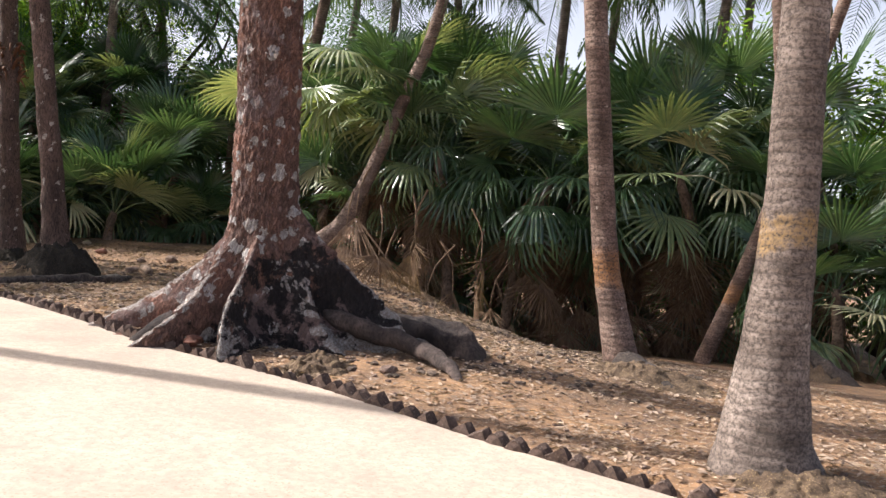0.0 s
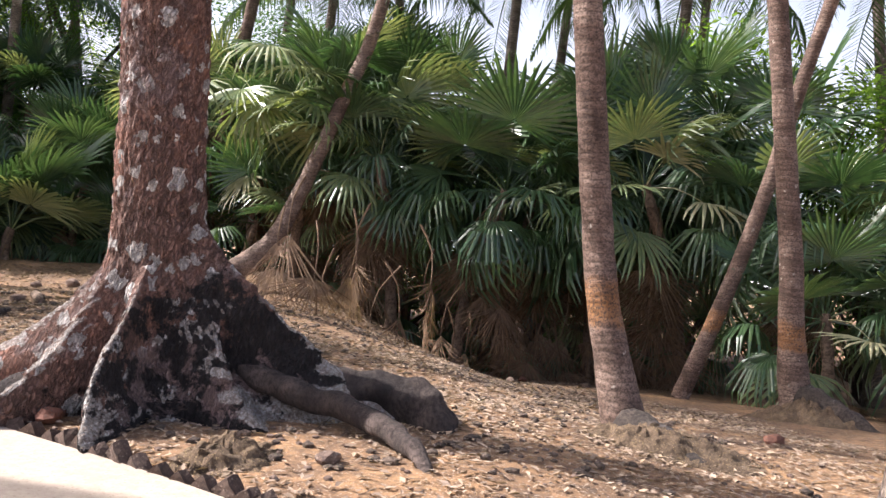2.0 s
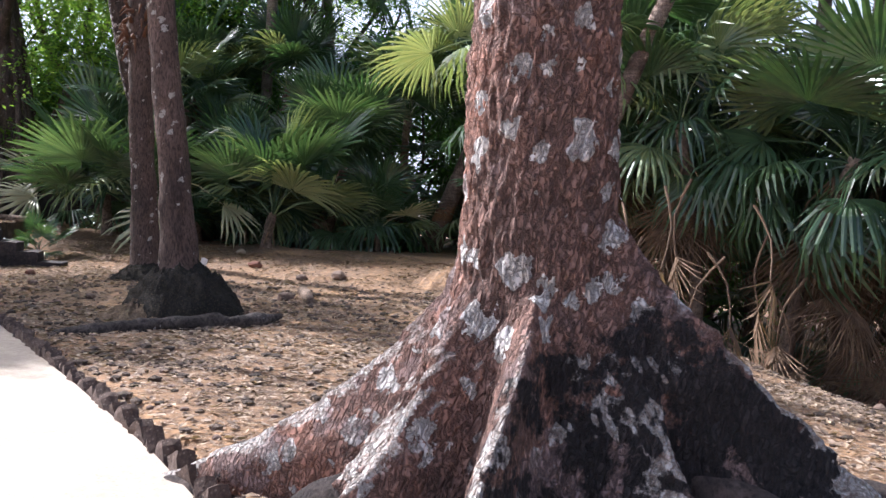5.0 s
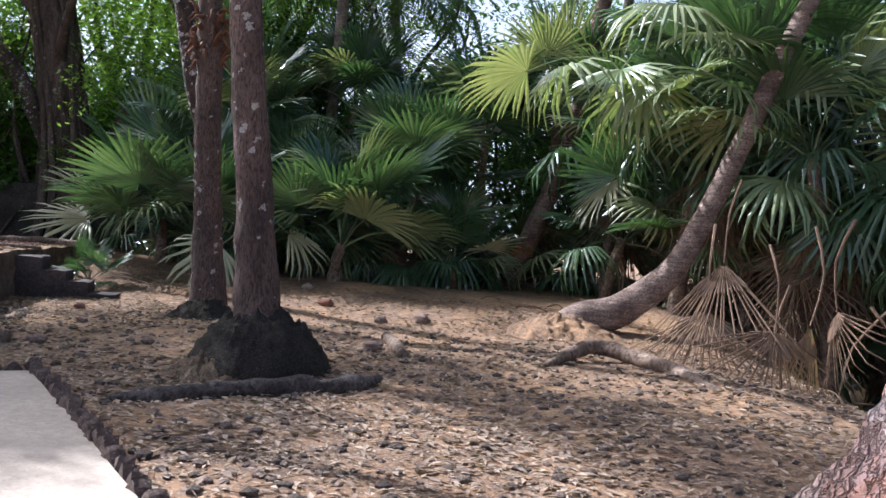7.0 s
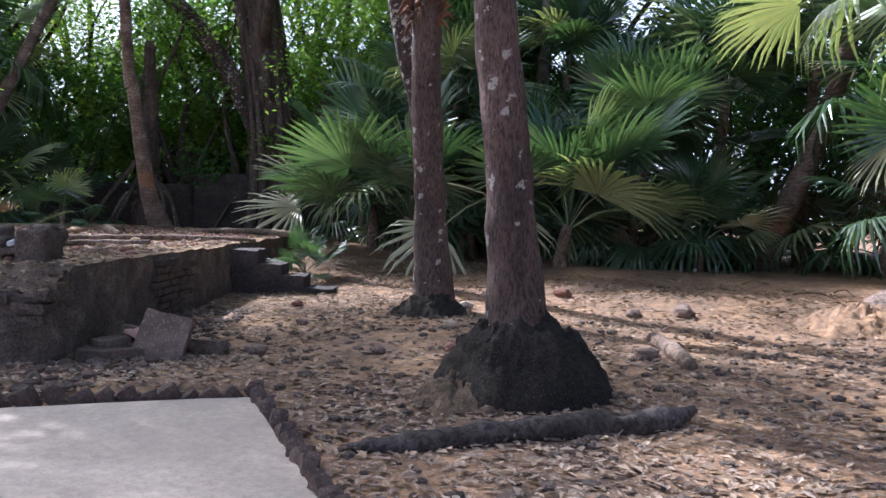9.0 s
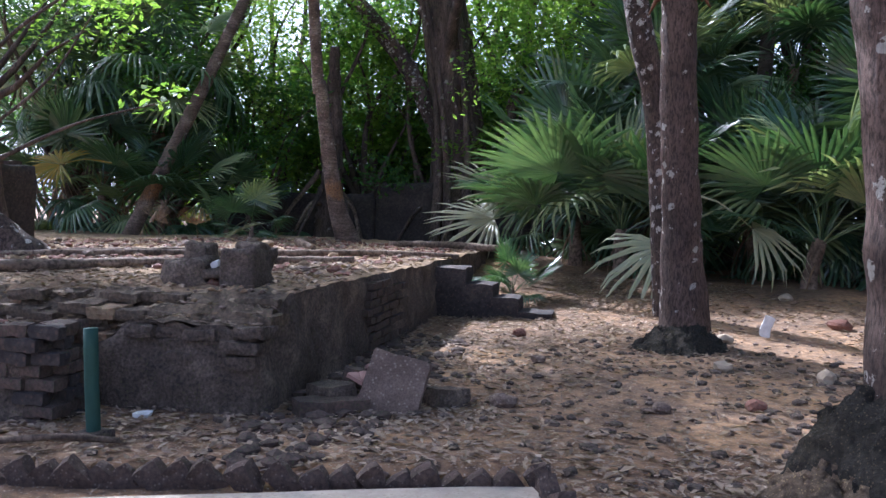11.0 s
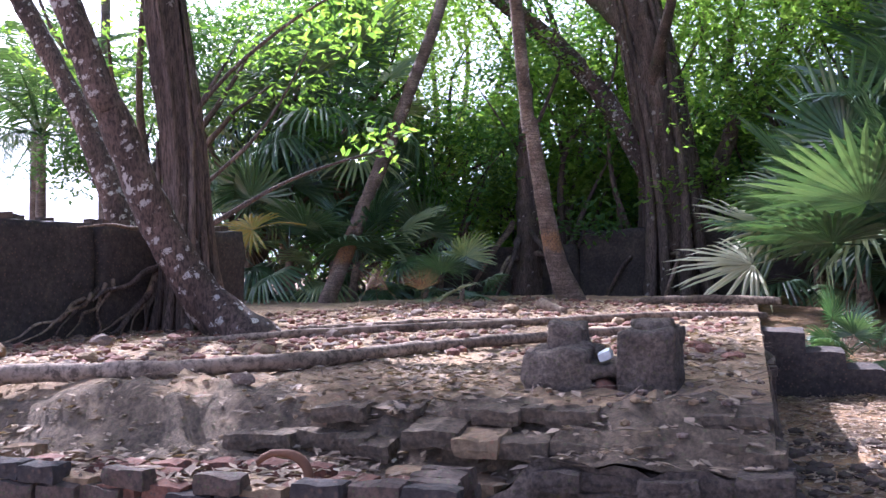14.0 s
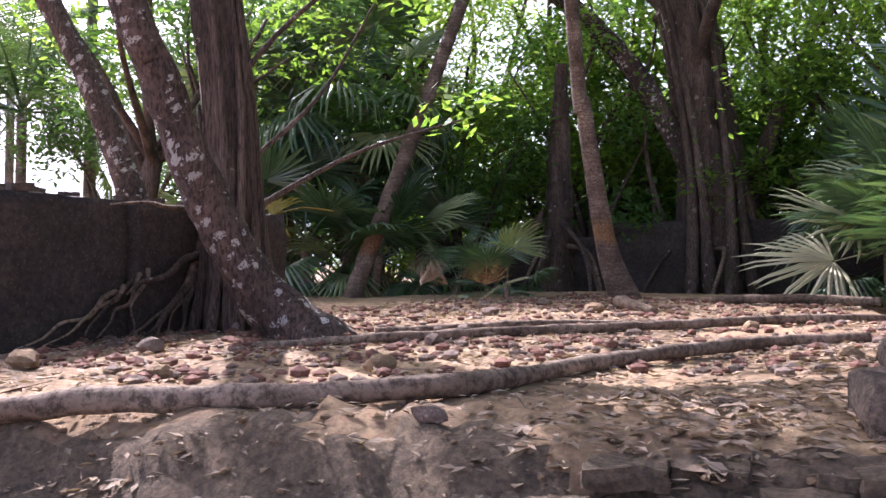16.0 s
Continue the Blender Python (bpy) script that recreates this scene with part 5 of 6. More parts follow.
def wall_roots():
    rng = random.Random(17)
    m = Matrix.Translation((-17.2, 11.75, 0)) @ Matrix.Rotation(math.atan2(2.62, -1.05), 4, "Z")

    def crawl(s0, z0, s1, z1, r, n, i):
        pts = []
        for k in range(n):
            f = k / (n - 1)
            pts.append(m @ Vector((s0 + (s1 - s0) * f ** 1.3 + rng.uniform(-0.07, 0.07) * (0 < k), -0.24 - r - 0.1 * f * f, z0 + (z1 - z0) * f ** 0.9 + rng.uniform(-0.05, 0.05) * (0 < k))))
        bm = bmesh.new()
        tube(bm, pts, [r, r * 0.75, r * 0.5, r * 0.25], 7, 0.06, 0.3, 7.0, 0, i)
        tagged(part("aerial_root", bm, DEADWOOD if i % 3 else FIG_BARK, None), "thin grey root spreading down the dark wall", "root", "roots on the ruined wall")
    crawl(2.75, 2.0, 1.5, 1.55, 0.05, 6, 0)
    for i in range(5):
        crawl(1.95 - 0.1 * i, 1.75 - 0.05 * i, 1.55 - 0.28 * i, 1.15, 0.026, 6, 1 + i)
    for i in range(7):
        crawl(2.8 - 0.05 * i, 2.2 - 0.1 * i, 2.55 - 0.17 * i, 1.12, 0.03 + 0.012 * (i % 3), 6, 10 + i)
    crawl(2.9, 2.3, 1.3, 2.33, 0.035, 5, 20)


wall_roots()
strangler("ficus_tree", (-18.97, 27.8, 0.9), ((-18.75, 27.6, 0.8), (-18.8, 27.4, 3.6), (-19.15, 27.2, 6.6), (-20.0, 27.15, 10.4)), 0.6, 14, 6, "great dark ficus with fluted trunk of fused roots",
          limbs=((((-18.75, 27.3, 2.6), (-19.15, 27.05, 3.8), (-20.43, 26.6, 6.23), (-21.82, 25.45, 8.03), (-22.89, 24.4, 9.3), (-24.2, 23.2, 10.8)), (0.27, 0.25, 0.24, 0.22, 0.2, 0.15)),
                 (((-18.6, 28.0, 2.0), (-18.2, 28.4, 3.8), (-17.9, 28.8, 5.2)), (0.24, 0.2, 0.16)), (((-19.6, 27.0, 7.0), (-19.0, 27.6, 9.5), (-18.2, 28.2, 12.0)), (0.35, 0.25, 0.12)), (((-19.4, 27.1, 7.2), (-20.48, 26.6, 8.46), (-21.9, 25.5, 9.7), (-23.0, 24.6, 10.8)), (0.34, 0.25, 0.18, 0.1)),
                 (((-19.3, 27.3, 5.5), (-18.2, 26.3, 7.0), (-17.0, 25.3, 8.6)), (0.2, 0.13, 0.05)), (((-22.6, 24.6, 8.9), (-23.5, 23.4, 8.6), (-24.8, 21.9, 8.5), (-26.5, 20.5, 8.8)), (0.14, 0.11, 0.08, 0.04))),
          crown=([(-17.5, 27, 11, 3.0), (-20, 25, 10.5, 2.6), (-22.5, 24, 10, 2.5), (-18, 29, 9.5, 2.5), (-15.5, 28, 8.5, 2.5), (-14.5, 27.5, 6.0, 1.8), (-21.5, 25.5, 6.5, 1.2), (-23.5, 21.5, 7.0, 1.5), (-17.0, 26.0, 5.2, 1.1)], LEAF_BRIGHT, 10500, 0.17))
fallen("tree_stump", [(-21.6, 25.4, 0.8), (-21.4, 25.3, 2.6), (-21.3, 25.2, 4.2), (-21.0, 24.9, 6.0)], [0.4, 0.3, 0.24, 0.12], FIG_BARK, "dark bare stem rising from tangled roots", 33)
tall_palm([(-21.0, 15.5, 0.9), (-21.25, 15.37, 2.56), (-21.72, 15.03, 4.15), (-22.2, 14.68, 5.3), (-25.0, 12.5, 12.0)], [0.24, 0.2, 0.17, 0.16, 0.12], SPOT_BARK, "leaning pale trunk beyond the ruined wall", 34, ring=0.0, wobble=0.1)

# ---- fan palms ----
GREEN_FAN = "dense green fan palm with pleated leaves and brown hanging skirt"
for k, (x, y, stem, n, sc, dead) in enumerate((
        (0.2, 20.9, 3.8, 22, 1.15, 18), (1.5, 20.2, 3.7, 22, 1.15, 18), (-2.2, 22.4, 4.3, 24, 1.2, 14), (-0.9, 22.9, 4.0, 20, 1.2, 15), (2.5, 21.0, 4.3, 24, 1.2, 15), (4.6, 20.9, 4.8, 24, 1.2, 13), (6.3, 19.6, 4.2, 24, 1.2, 12),
        (8.3, 17.6, 3.4, 20, 1.15, 6), (9.6, 15.2, 2.4, 20, 1.1, 5), (11.2, 13.0, 2.4, 18, 1.1, 4), (7.4, 15.8, 1.6, 16, 1.0, 5),
        (-0.8, 24.6, 5.6, 20, 1.2, 6), (1.7, 24.2, 6.2, 20, 1.2, 6), (4.3, 23.6, 6.6, 20, 1.2, 5), (7.0, 22.4, 6.0, 20, 1.2, 5), (9.6, 20.2, 5.2, 18, 1.2, 4),
        (-3.6, 24.8, 3.4, 20, 1.1, 6))):
    fan_palm(x, y, stem, n, 100 + k, GREEN_FAN, sc, dead)
for k, (x, y, stem, n, sc, dead) in enumerate((
        (-6.7, 26.2, 3.4, 22, 1.2, 4), (-8.2, 25.0, 2.3, 20, 1.15, 5), (-5.2, 27.2, 4.2, 20, 1.2, 3), (-8.9, 22.8, 1.3, 20, 1.2, 5), (-10.2, 24.6, 2.0, 20, 1.2, 4),
        (-6.6, 23.8, 0.9, 12, 0.9, 4), (-12.0, 22.8, 1.5, 22, 1.25, 3), (-13.4, 23.8, 1.8, 22, 1.25, 3), (-12.0, 25.4, 3.2, 20, 1.2, 3), (-14.8, 25.6, 1.5, 14, 1.0, 3), (-10.8, 27.4, 4.4, 20, 1.25, 3), (-13.9, 28.0, 4.0, 18, 1.25, 3))):
    near = y < 25
    fan_palm(x, y, stem * (0.55 if near else 1.0), n, 180 + k, "upright green fan palm with spiky pleated leaves", sc * 0.92, dead, 0.05, low=12 if near else 14, high=84)
for k in range(9):
    x = -3.5 + 1.35 * k
    fan_palm(x, 23.6 - 0.03 * max(0.0, x - 1) ** 2 * 1.5, 1.2 + 0.5 * math.sin(k * 2.0), 7, 230 + k, "low shaded fan palm under the thicket", 1.0, 13, 0.0, low=-20, high=60)
for k, (x, y, stem, n, sc, dead, z) in enumerate(((-22.6, 20.9, 0.9, 18, 0.95, 5, 1.0), (-23.8, 20.2, 1.2, 14, 1.0, 5, 1.0), (-19.2, 20.7, 0.4, 10, 0.5, 2, 1.0), (-25.4, 22.6, 4.4, 20, 1.2, 6, 0.9), (-26.6, 21.0, 4.0, 20, 1.2, 6, 0.9),
                                                 (-28.0, 22.9, 5.2, 20, 1.25, 4, 0.8), (-22.6, 23.4, 0.8, 12, 0.8, 4, 0.8), (-25.6, 19.4, 1.4, 14, 1.0, 4, 1.0), (-21.2, 21.6, 0.5, 10, 0.6, 3, 0.9))):
    fan_palm(x, y, stem, n, 300 + k, "green fan palm growing behind the platform", sc, dead, 0.06, z, group="fan palms behind the platform")
PALE = "bleached pale fan leaf reaching out into the sun"
single_leaf(-13.7, 24.1, 1.75, 218, 4, -28, LEAF_PALE[0], 1.25, PALE)
single_leaf(-13.5, 23.7, 1.6, 212, 32, -22, LEAF_PALE[0], 1.15, PALE)
single_leaf(-10.0, 22.3, 2.0, 245, -22, -30, LEAF_PALE[1], 1.25, "bleached pale fan leaf hanging in the sun")
single_leaf(-10.4, 21.2, 2.2, 30, -20, 28, LEAF_PALE[1], 1.1, "bleached pale fan leaf hanging in the sun")
single_leaf(-21.5, 19.0, 2.65, 218, 2, -32, LEAF_YELLOW[0], 0.95, "yellowing orange-tipped fan leaf")
single_leaf(5.6, 20.6, -0.6, 250, 62, 10, LEAF_PALE[1], 0.95, "sunlit yellow-green fan leaf on a thin stalk")
single_leaf(-10.9, 24.3, 1.5, 10, 12, 45, LEAF_SUNLIT[0], 1.25, "silvery green fan leaf painted light as if catching the sun")
single_leaf(-10.3, 23.6, 2.2, 22, 28, 38, LEAF_SUNLIT[0], 1.1, "silvery green fan leaf painted light as if catching the sun")
for k in range(9):
    single_leaf(-3.6 + 0.45 * (k % 5), 21.2 + 0.5 * (k % 3), 5.0 + 0.28 * (k % 4), 195 + 21 * k, -8 - 9 * (k % 3), 24 - 11 * (k % 5), LEAF_SUNLIT[k % 2], 1.15, "drooping fan leaf painted sunlit-pale at the thicket's edge")
for k in range(30):
    x = -1.9 + 0.31 * k
    y = min(20.3, 17.7 + 0.8 * max(0.0, x)) - 0.05 * max(0.0, x - 3.0) ** 2 + 0.4 * math.sin(k * 2.1)
    single_leaf(x, y, land(x, y) + 1.75 + 0.6 * math.sin(k * 1.7), 260 + 60 * math.sin(k * 3.3), -66 - 14 * math.sin(k * 5.1), 40 * math.sin(k * 2.9), LEAF_DEAD[k % 3], 1.25, "withered brown fan leaf hanging to the ground")
fan_palm(-12.2, 19.6, 0.15, 12, 401, "small young fan palm at the foot of the steps", 0.32, 1, 0.0, low=5)



def fallen_leaf(x, y, yaw, scale, k, pitch=-3.0, z=None):
    ob = new("fallen_palm_leaf", LEAF_DEAD[k % 3])
    ob.matrix_basis = pose(x, y, (land(x, y) if z is None else z) + 0.1 * scale, 0, 0, yaw) @ pose(0, 0, 0, 0, -pitch, 0) @ Matrix.Scale(scale, 4)
    tagged(ob, "withered grey-brown fan leaf fallen on the ground", "palm leaf", "fallen palm leaves")


for k, (x, y, yaw) in enumerate(((-4.8, 20.6, 20), (-4.3, 21.0, 70), (-5.2, 21.4, 140), (-4.0, 20.3, 250), (-2.2, 18.6, 300), (-1.2, 18.9, 200), (0.2, 19.2, 330), (1.4, 19.3, 30), (3.0, 19.6, 100), (-0.4, 18.2, 280), (-7.2, 21.6, 10), (-9.4, 21.0, 80), (-11.0, 20.6, 190), (-2.0, 17.6, 330))):
    fallen_leaf(x, y, yaw, 0.75, k)
for k in range(4):
    fallen_leaf(-18.0 + 0.25 * k, 17.3 + 0.2 * k, 70 + 80 * k, 0.38, k, 68.0, 1.15)
# ---- far trees ----
rng_roots = random.Random(77)
for i in range(18):
    a = 6.28 * i / 18 + rng_roots.uniform(-0.2, 0.2)
    cx, cy = (-21.5, 25.3) if i % 3 else (-18.9, 27.6)
    r0, r1 = (0.3, rng_roots.uniform(0.9, 1.9)) if i % 3 else (0.6, rng_roots.uniform(1.4, 2.4))
    bm = bmesh.new()
    tube(bm, [(cx + r0 * math.cos(a), cy + r0 * math.sin(a), rng_roots.uniform(1.9, 2.9)), (cx + (r0 + r1) * 0.5 * math.cos(a + 0.2), cy + (r0 + r1) * 0.5 * math.sin(a + 0.2), 1.9), (cx + r1 * math.cos(a), cy + r1 * math.sin(a), 0.75)], [0.07, 0.05, 0.03], 7, 0.12, 0.3, 5.0, 0, i)
    tagged(part("aerial_root", bm, DEADWOOD if i % 2 else FIG_BARK, None), "pale tangled root splaying down by the ruined wall", "root", "tangled roots at the back")
forest_tree(-25.0, 17.5, 9, 3.0, LEAF_BRIGHT, 540, "broad-leaved tree with airy crown beyond the ruined wall", z=0.8, low=0.35, leaf=0.16, count=2600)
forest_tree(-26.0, 26.6, 8, 2.8, LEAF_BRIGHT, 542, "broad-leaved tree with bright airy crown behind the platform", z=0.8, low=0.35, leaf=0.17, count=7000)
forest_tree(-14.8, 29.6, 10, 3.2, LEAF_BRIGHT, 543, "broad-leaved tree with bright airy crown behind the fan palms", z=0.6, low=0.4, leaf=0.18, count=8000)
for k, (x, y, h, sp, bright, z) in enumerate((
        (-24, 30, 13, 4.5, 1, 0.8), (-20, 33, 15, 5, 0, 0.8), (-15.5, 33, 14, 5, 1, 0.6), (-11.5, 35, 15, 5, 0, 0.5), (-28, 25, 11, 4, 1, 0.8), (-30, 31, 15, 5.5, 0, 0.8),
        (-25, 37, 16, 6, 1, 0.8), (-17.5, 39, 16, 6, 1, 0.6), (-33, 21, 8, 3.5, 0, 0.8), (-16.5, 30.5, 9, 3.5, 1, 0.6), (-22.5, 28.2, 7.5, 3.0, 1, 0.8), (-26.5, 21.5, 8, 3.2, 0, 0.9),
        (10.5, 24, 8, 3.5, 1, -1.2), (14, 19, 7, 3.2, 1, -1.2), (-7, 38, 13, 5, 0, 0.5), (-36, 27, 12, 5, 0, 0.8), (17, 28, 9, 4, 1, -1.2), (-13.0, 31.0, 8, 3.0, 0, 0.5), (2.5, 29.5, 9, 3.4, 1, -0.8), (7.5, 27.5, 9, 3.4, 1, -1.2), (12, 23.5, 8, 3.4, 1, -1.2))):
    forest_tree(x, y, h, sp, LEAF_BRIGHT if bright else LEAF_DARK, 500 + k, "tall broad-leaved tree with airy green crown in the wood", z=z, low=0.28 if h > 9 else 0.2, leaf=0.21, count=9000 if h > 9 else 7000)
for k, (x, y, h, dx) in enumerate(((-14.5, 36, 11.5, 0.5), (-10.5, 33, 10.5, -0.8), (-4.5, 33, 12.5, 1.0), (0.5, 31, 12, -0.5), (5.0, 30, 11.5, 0.8), (9.5, 29, 11, 0.5), (-44, 22, 9, 0.5), (-48, 18, 8, -0.5), (-2.5, 28.5, 9.5, 0.6), (-25, 40, 13, 0.5), (14.0, 25, 12, -1.0), (-38, 14, 12, 1.0), (-36.5, 19.6, 6.3, 0.3), (-35.5, 21.2, 13.0, 0.6), (-11.4, 28.2, 9.0, 0.3), (3.0, 26.5, 10.0, 0.5), (7.2, 24.5, 9.5, 0.6), (11.0, 20.5, 9.0, 0.4))):
    tall_palm([(x, y, level(x, y) - 0.2), (x + dx * 0.3, y, h * 0.4), (x + dx, y, h)], [0.24, 0.17, 0.14], PALM_BARK, "tall far coconut palm with drooping fronds", 700 + k, 20, 9, 0.0, 0.4, group="coconut palms of the far wood", scale=1.05)

for k in range(8):
    x = -14.5 + 1.35 * k
    fan_palm(x, 26.2 + 0.9 * math.sin(k * 2.2), 0.7 + 0.4 * math.sin(k * 1.7), 15, 260 + k, "low shaded fan palm under the thicket", 1.1, 6, 0.0, low=-30, high=60)
# dark undergrowth that closes the thicket
for k in range(24):
    x = -27 + 1.75 * k
    y = (31.5 if x < -13 else 29.5 if x < -2 else 27.5 - max(0, x - 3) * 0.75) + 0.9 * math.sin(k * 2.3)
    forest_tree(x, y, 5.6 + 1.2 * math.sin(k * 1.9), 2.3, LEAF_DARK, 600 + k, "dark leafy undergrowth shrub closing the thicket", low=0.08, group="undergrowth", leaf=0.2, count=3600)
for k in range(13):
    x = -29 + 1.25 * k
    y = 24.0 + 0.42 * (x + 29) + 1.2 * math.sin(k * 2.7) + (2.5 if x > -20 else 0)
    forest_tree(x, y, 6.2 + 1.4 * math.sin(k * 1.3), 2.4, LEAF_BRIGHT if k % 2 else LEAF_DARK, 640 + k, "leafy undergrowth shrub closing the wood", low=0.1, group="undergrowth", leaf=0.2, count=3800)
# the wood goes on behind, thick and dark down to the ground
for k in range(34):
    x = -44 + 2.3 * k
    y = (38.5 if x < -2 else 38.5 - 0.55 * (x + 2)) - 0.6 * max(0.0, -30.0 - x) + 1.3 * math.sin(k * 2.1)
    forest_tree(x, y, 6.4 + 1.3 * math.sin(k * 1.7), 2.6, LEAF_DARK, 900 + k, "dark leafy shrub deep in the wood", low=0.06, group="undergrowth", leaf=0.3, count=4200)
for k in range(16):
    x = -31 + 1.15 * k
    y = 27.4 + 0.2 * (x + 31) + 0.8 * math.sin(k * 2.3) + (2.4 if x > -21 else 0)
    forest_tree(x, y, 3.6 + 0.7 * math.sin(k * 1.3), 1.7, LEAF_BRIGHT if k % 3 else LEAF_DARK, 950 + k, "low leafy shrub behind the platform", low=0.08, group="undergrowth", leaf=0.2, count=3000, z=0.7)
# unseen palm added behind the walker's shoulder; its trunk shades a stripe of path
tall_palm([(-11.6, 8.95, 0.2), (-11.6, 8.95, 4.0), (-11.5, 8.9, 9.5), (-11.3, 8.8, 20.0)], [0.28, 0.17, 0.15, 0.13], PALM_BARK, "unseen tall coconut palm, added beside the path for its shadow", 800, 18, 12, 0.01, 0.2)


# ---- litter, stones and small finds ----
def ground_at(x, y):
    q = PM.inverted() @ Vector((x, y, 0))
    if q.x > 0.02 and 0.02 < q.y < 14:
        return top_height(q.x, q.y)
    if 1.2 < q.x < 4.5 and -0.5 < q.y < 0:
        return 0.9
    return land(x, y)


def litter(name, count, area, size, seed, material, label, slim=0.45, keep_off_path=0.97):
    """Curled dry leaves and scraps lying about."""
    rng = random.Random(seed)
    verts, faces = [], []
    while len(faces) < count * 2:
        x, y = rng.uniform(area[0], area[1]), rng.uniform(area[2], area[3])
        if over_path(x, y) > 0.0 and rng.random() < keep_off_path:
            continue
        if noise.noise(Vector((x * 0.8, y * 0.8, seed))) + rng.uniform(-0.5, 0.6) < -0.05:
            continue
        z = ground_at(x, y) + 0.014
        a, L = rng.uniform(0, 6.28), size * rng.uniform(0.4, 1.5)
        w = L * slim * rng.uniform(0.5, 1.2)
        f, s = Vector((math.cos(a), math.sin(a), rng.uniform(-0.12, 0.3))), Vector((-math.sin(a), math.cos(a), rng.uniform(-0.3, 0.3)))
        c = Vector((x, y, z))
        curl = Vector((0, 0, w * rng.uniform(0.05, 0.45)))
        n = len(verts)
        verts += [tuple(c - f * L / 2 + curl * 0.3), tuple(c - s * w / 2 + curl), tuple(c + f * L / 2 + curl * 0.4), tuple(c + s * w / 2 + curl * 0.8), tuple(c)]
        faces += [(n, n + 1, n + 2, n + 4), (n, n + 4, n + 2, n + 3)]
    ob = new(name, fast_mesh(name, verts, faces, material))
    tagged(ob, label, "litter", kind="stuff")


litter("leaf_litter", 27000, (-9.5, 4.5, 3.5, 14.0), 0.06, 3, LITTER, "dry brown leaf litter scattered over the earth")
litter("leaf_litter", 26000, (-12.5, 4.0, 11.0, 21.5), 0.075, 4, LITTER, "dry brown leaf litter scattered under the palms")
litter("leaf_litter", 24000, (-19.5, -9.5, 9.5, 22.5), 0.06, 5, LITTER, "dry leaves and chips strewn over the ruined platform")
litter("twig_litter", 2200, (-12.0, 4.0, 4.0, 20.0), 0.24, 6, DEADWOOD, "thin dry twigs lying on the earth", 0.05)
litter("twig_litter", 1800, (-19.0, -10.0, 9.5, 22.0), 0.26, 7, DEADWOOD, "thin dry twigs lying on the platform", 0.05)


def stuff_stones(name, count, area, size, seed, material, label, where=lambda x, y: True):
    rng = random.Random(seed)
    forms = []
    for k in range(6):
        bm = bmesh.new()
        pebble(bm, (0, 0, 0), (1, 0.8, 0.8), k * 2.3 + seed, 0.7, 1)
        forms.append(([v.co.copy() for v in bm.verts], [[v.index for v in f.verts] for f in bm.faces]))
        bm.free()
    verts, faces, n = [], [], 0
    while n < count:
        x, y = rng.uniform(area[0], area[1]), rng.uniform(area[2], area[3])
        if over_path(x, y) > -0.05 or not where(x, y):
            continue
        vs, fs = forms[n % 6]
        k = size * rng.uniform(0.35, 1.0) ** 1.5
        turn = Matrix.Rotation(rng.uniform(0, 6.28), 4, "Z")
        o = Vector((x, y, ground_at(x, y) + k * 0.15))
        b = len(verts)
        verts += [tuple(o + turn @ (v * k)) for v in vs]
        faces += [[b + i for i in f] for f in fs]
        n += 1
    tagged(new(name, fast_mesh(name, verts, faces, material)), label, "rubble", kind="stuff")


def in_plat(x, y):
    q = PM.inverted() @ Vector((x, y, 0))
    return q.x > 0.15 and q.y > 2.0 + 0.6 * math.sin(q.x)


stuff_stones("pebbles", 3600, (-11.0, 4.0, 4.5, 20.0), 0.035, 2, STONE, "small stones and clods on the earth")
stuff_stones("clods", 2200, (-10.0, 3.0, 7.0, 18.0), 0.06, 12, MASONRY, "dark clods of earth on the ground")
stuff_stones("rubble", 1500, (-19.0, -10.5, 12.0, 22.5), 0.075, 5, BRICK, "broken brick rubble over the platform", in_plat)
stuff_stones("rubble", 900, (-19.0, -10.5, 12.0, 22.5), 0.07, 6, STONE, "grey rubble over the platform", in_plat)
stuff_stones("rubble", 900, (-15.5, -10.0, 11.0, 15.5), 0.03, 8, MASONRY_TOP, "small crumbs along the platform's front", lambda x, y: (PM.inverted() @ Vector((x, y, 0))).x > 0.2 and (PM.inverted() @ Vector((x, y, 0))).y > 0.1)
stuff_stones("rubble", 260, (-11.5, -8.8, 11.5, 16.5), 0.09, 7, DARK_BRICK, "fallen masonry crumbs at the platform's foot", lambda x, y: -0.9 < (PM.inverted() @ Vector((x, y, 0))).x < 0.0)


def stone(x, y, size, seed, material, label, group="loose stones", flat=0.7, z=None):
    bm = bmesh.new()
    pebble(bm, (0, 0, size * 0.3), (size * 0.85, size * 0.62, size * 0.65), seed * 1.7, flat, 2)
    ob = part("stone", bm, material, None, smooth=False)
    ob.matrix_basis = pose(x, y, ground_at(x, y) if z is None else z, 0, 0, seed * 50)
    tagged(ob, label, "stone", group)


for k, (x, y, sz) in enumerate(((2.83, 19.07, 0.13), (2.35, 17.6, 0.14), (3.9, 18.2, 0.12), (3.4, 9.4, 0.12), (-5.72, 15.88, 0.17), (-5.95, 18.9, 0.2), (-7.77, 19.6, 0.16), (-6.5, 18.6, 0.14), (-7.9, 14.7, 0.1), (-7.4, 15.2, 0.11), (-8.9, 14.2, 0.13), (-11.61, 18.65, 0.14), (-10.6, 17.2, 0.12), (-9.6, 15.9, 0.1), (-0.4, 7.2, 0.1), (-2.2, 7.7, 0.12), (-2.5, 7.98, 0.1), (-1.8, 7.48, 0.08), (-3.0, 8.1, 0.1))):
    stone(x, y, sz, k + 1.0, STONE if k % 3 else BRICK, "rounded brown stone lying on the dry earth")
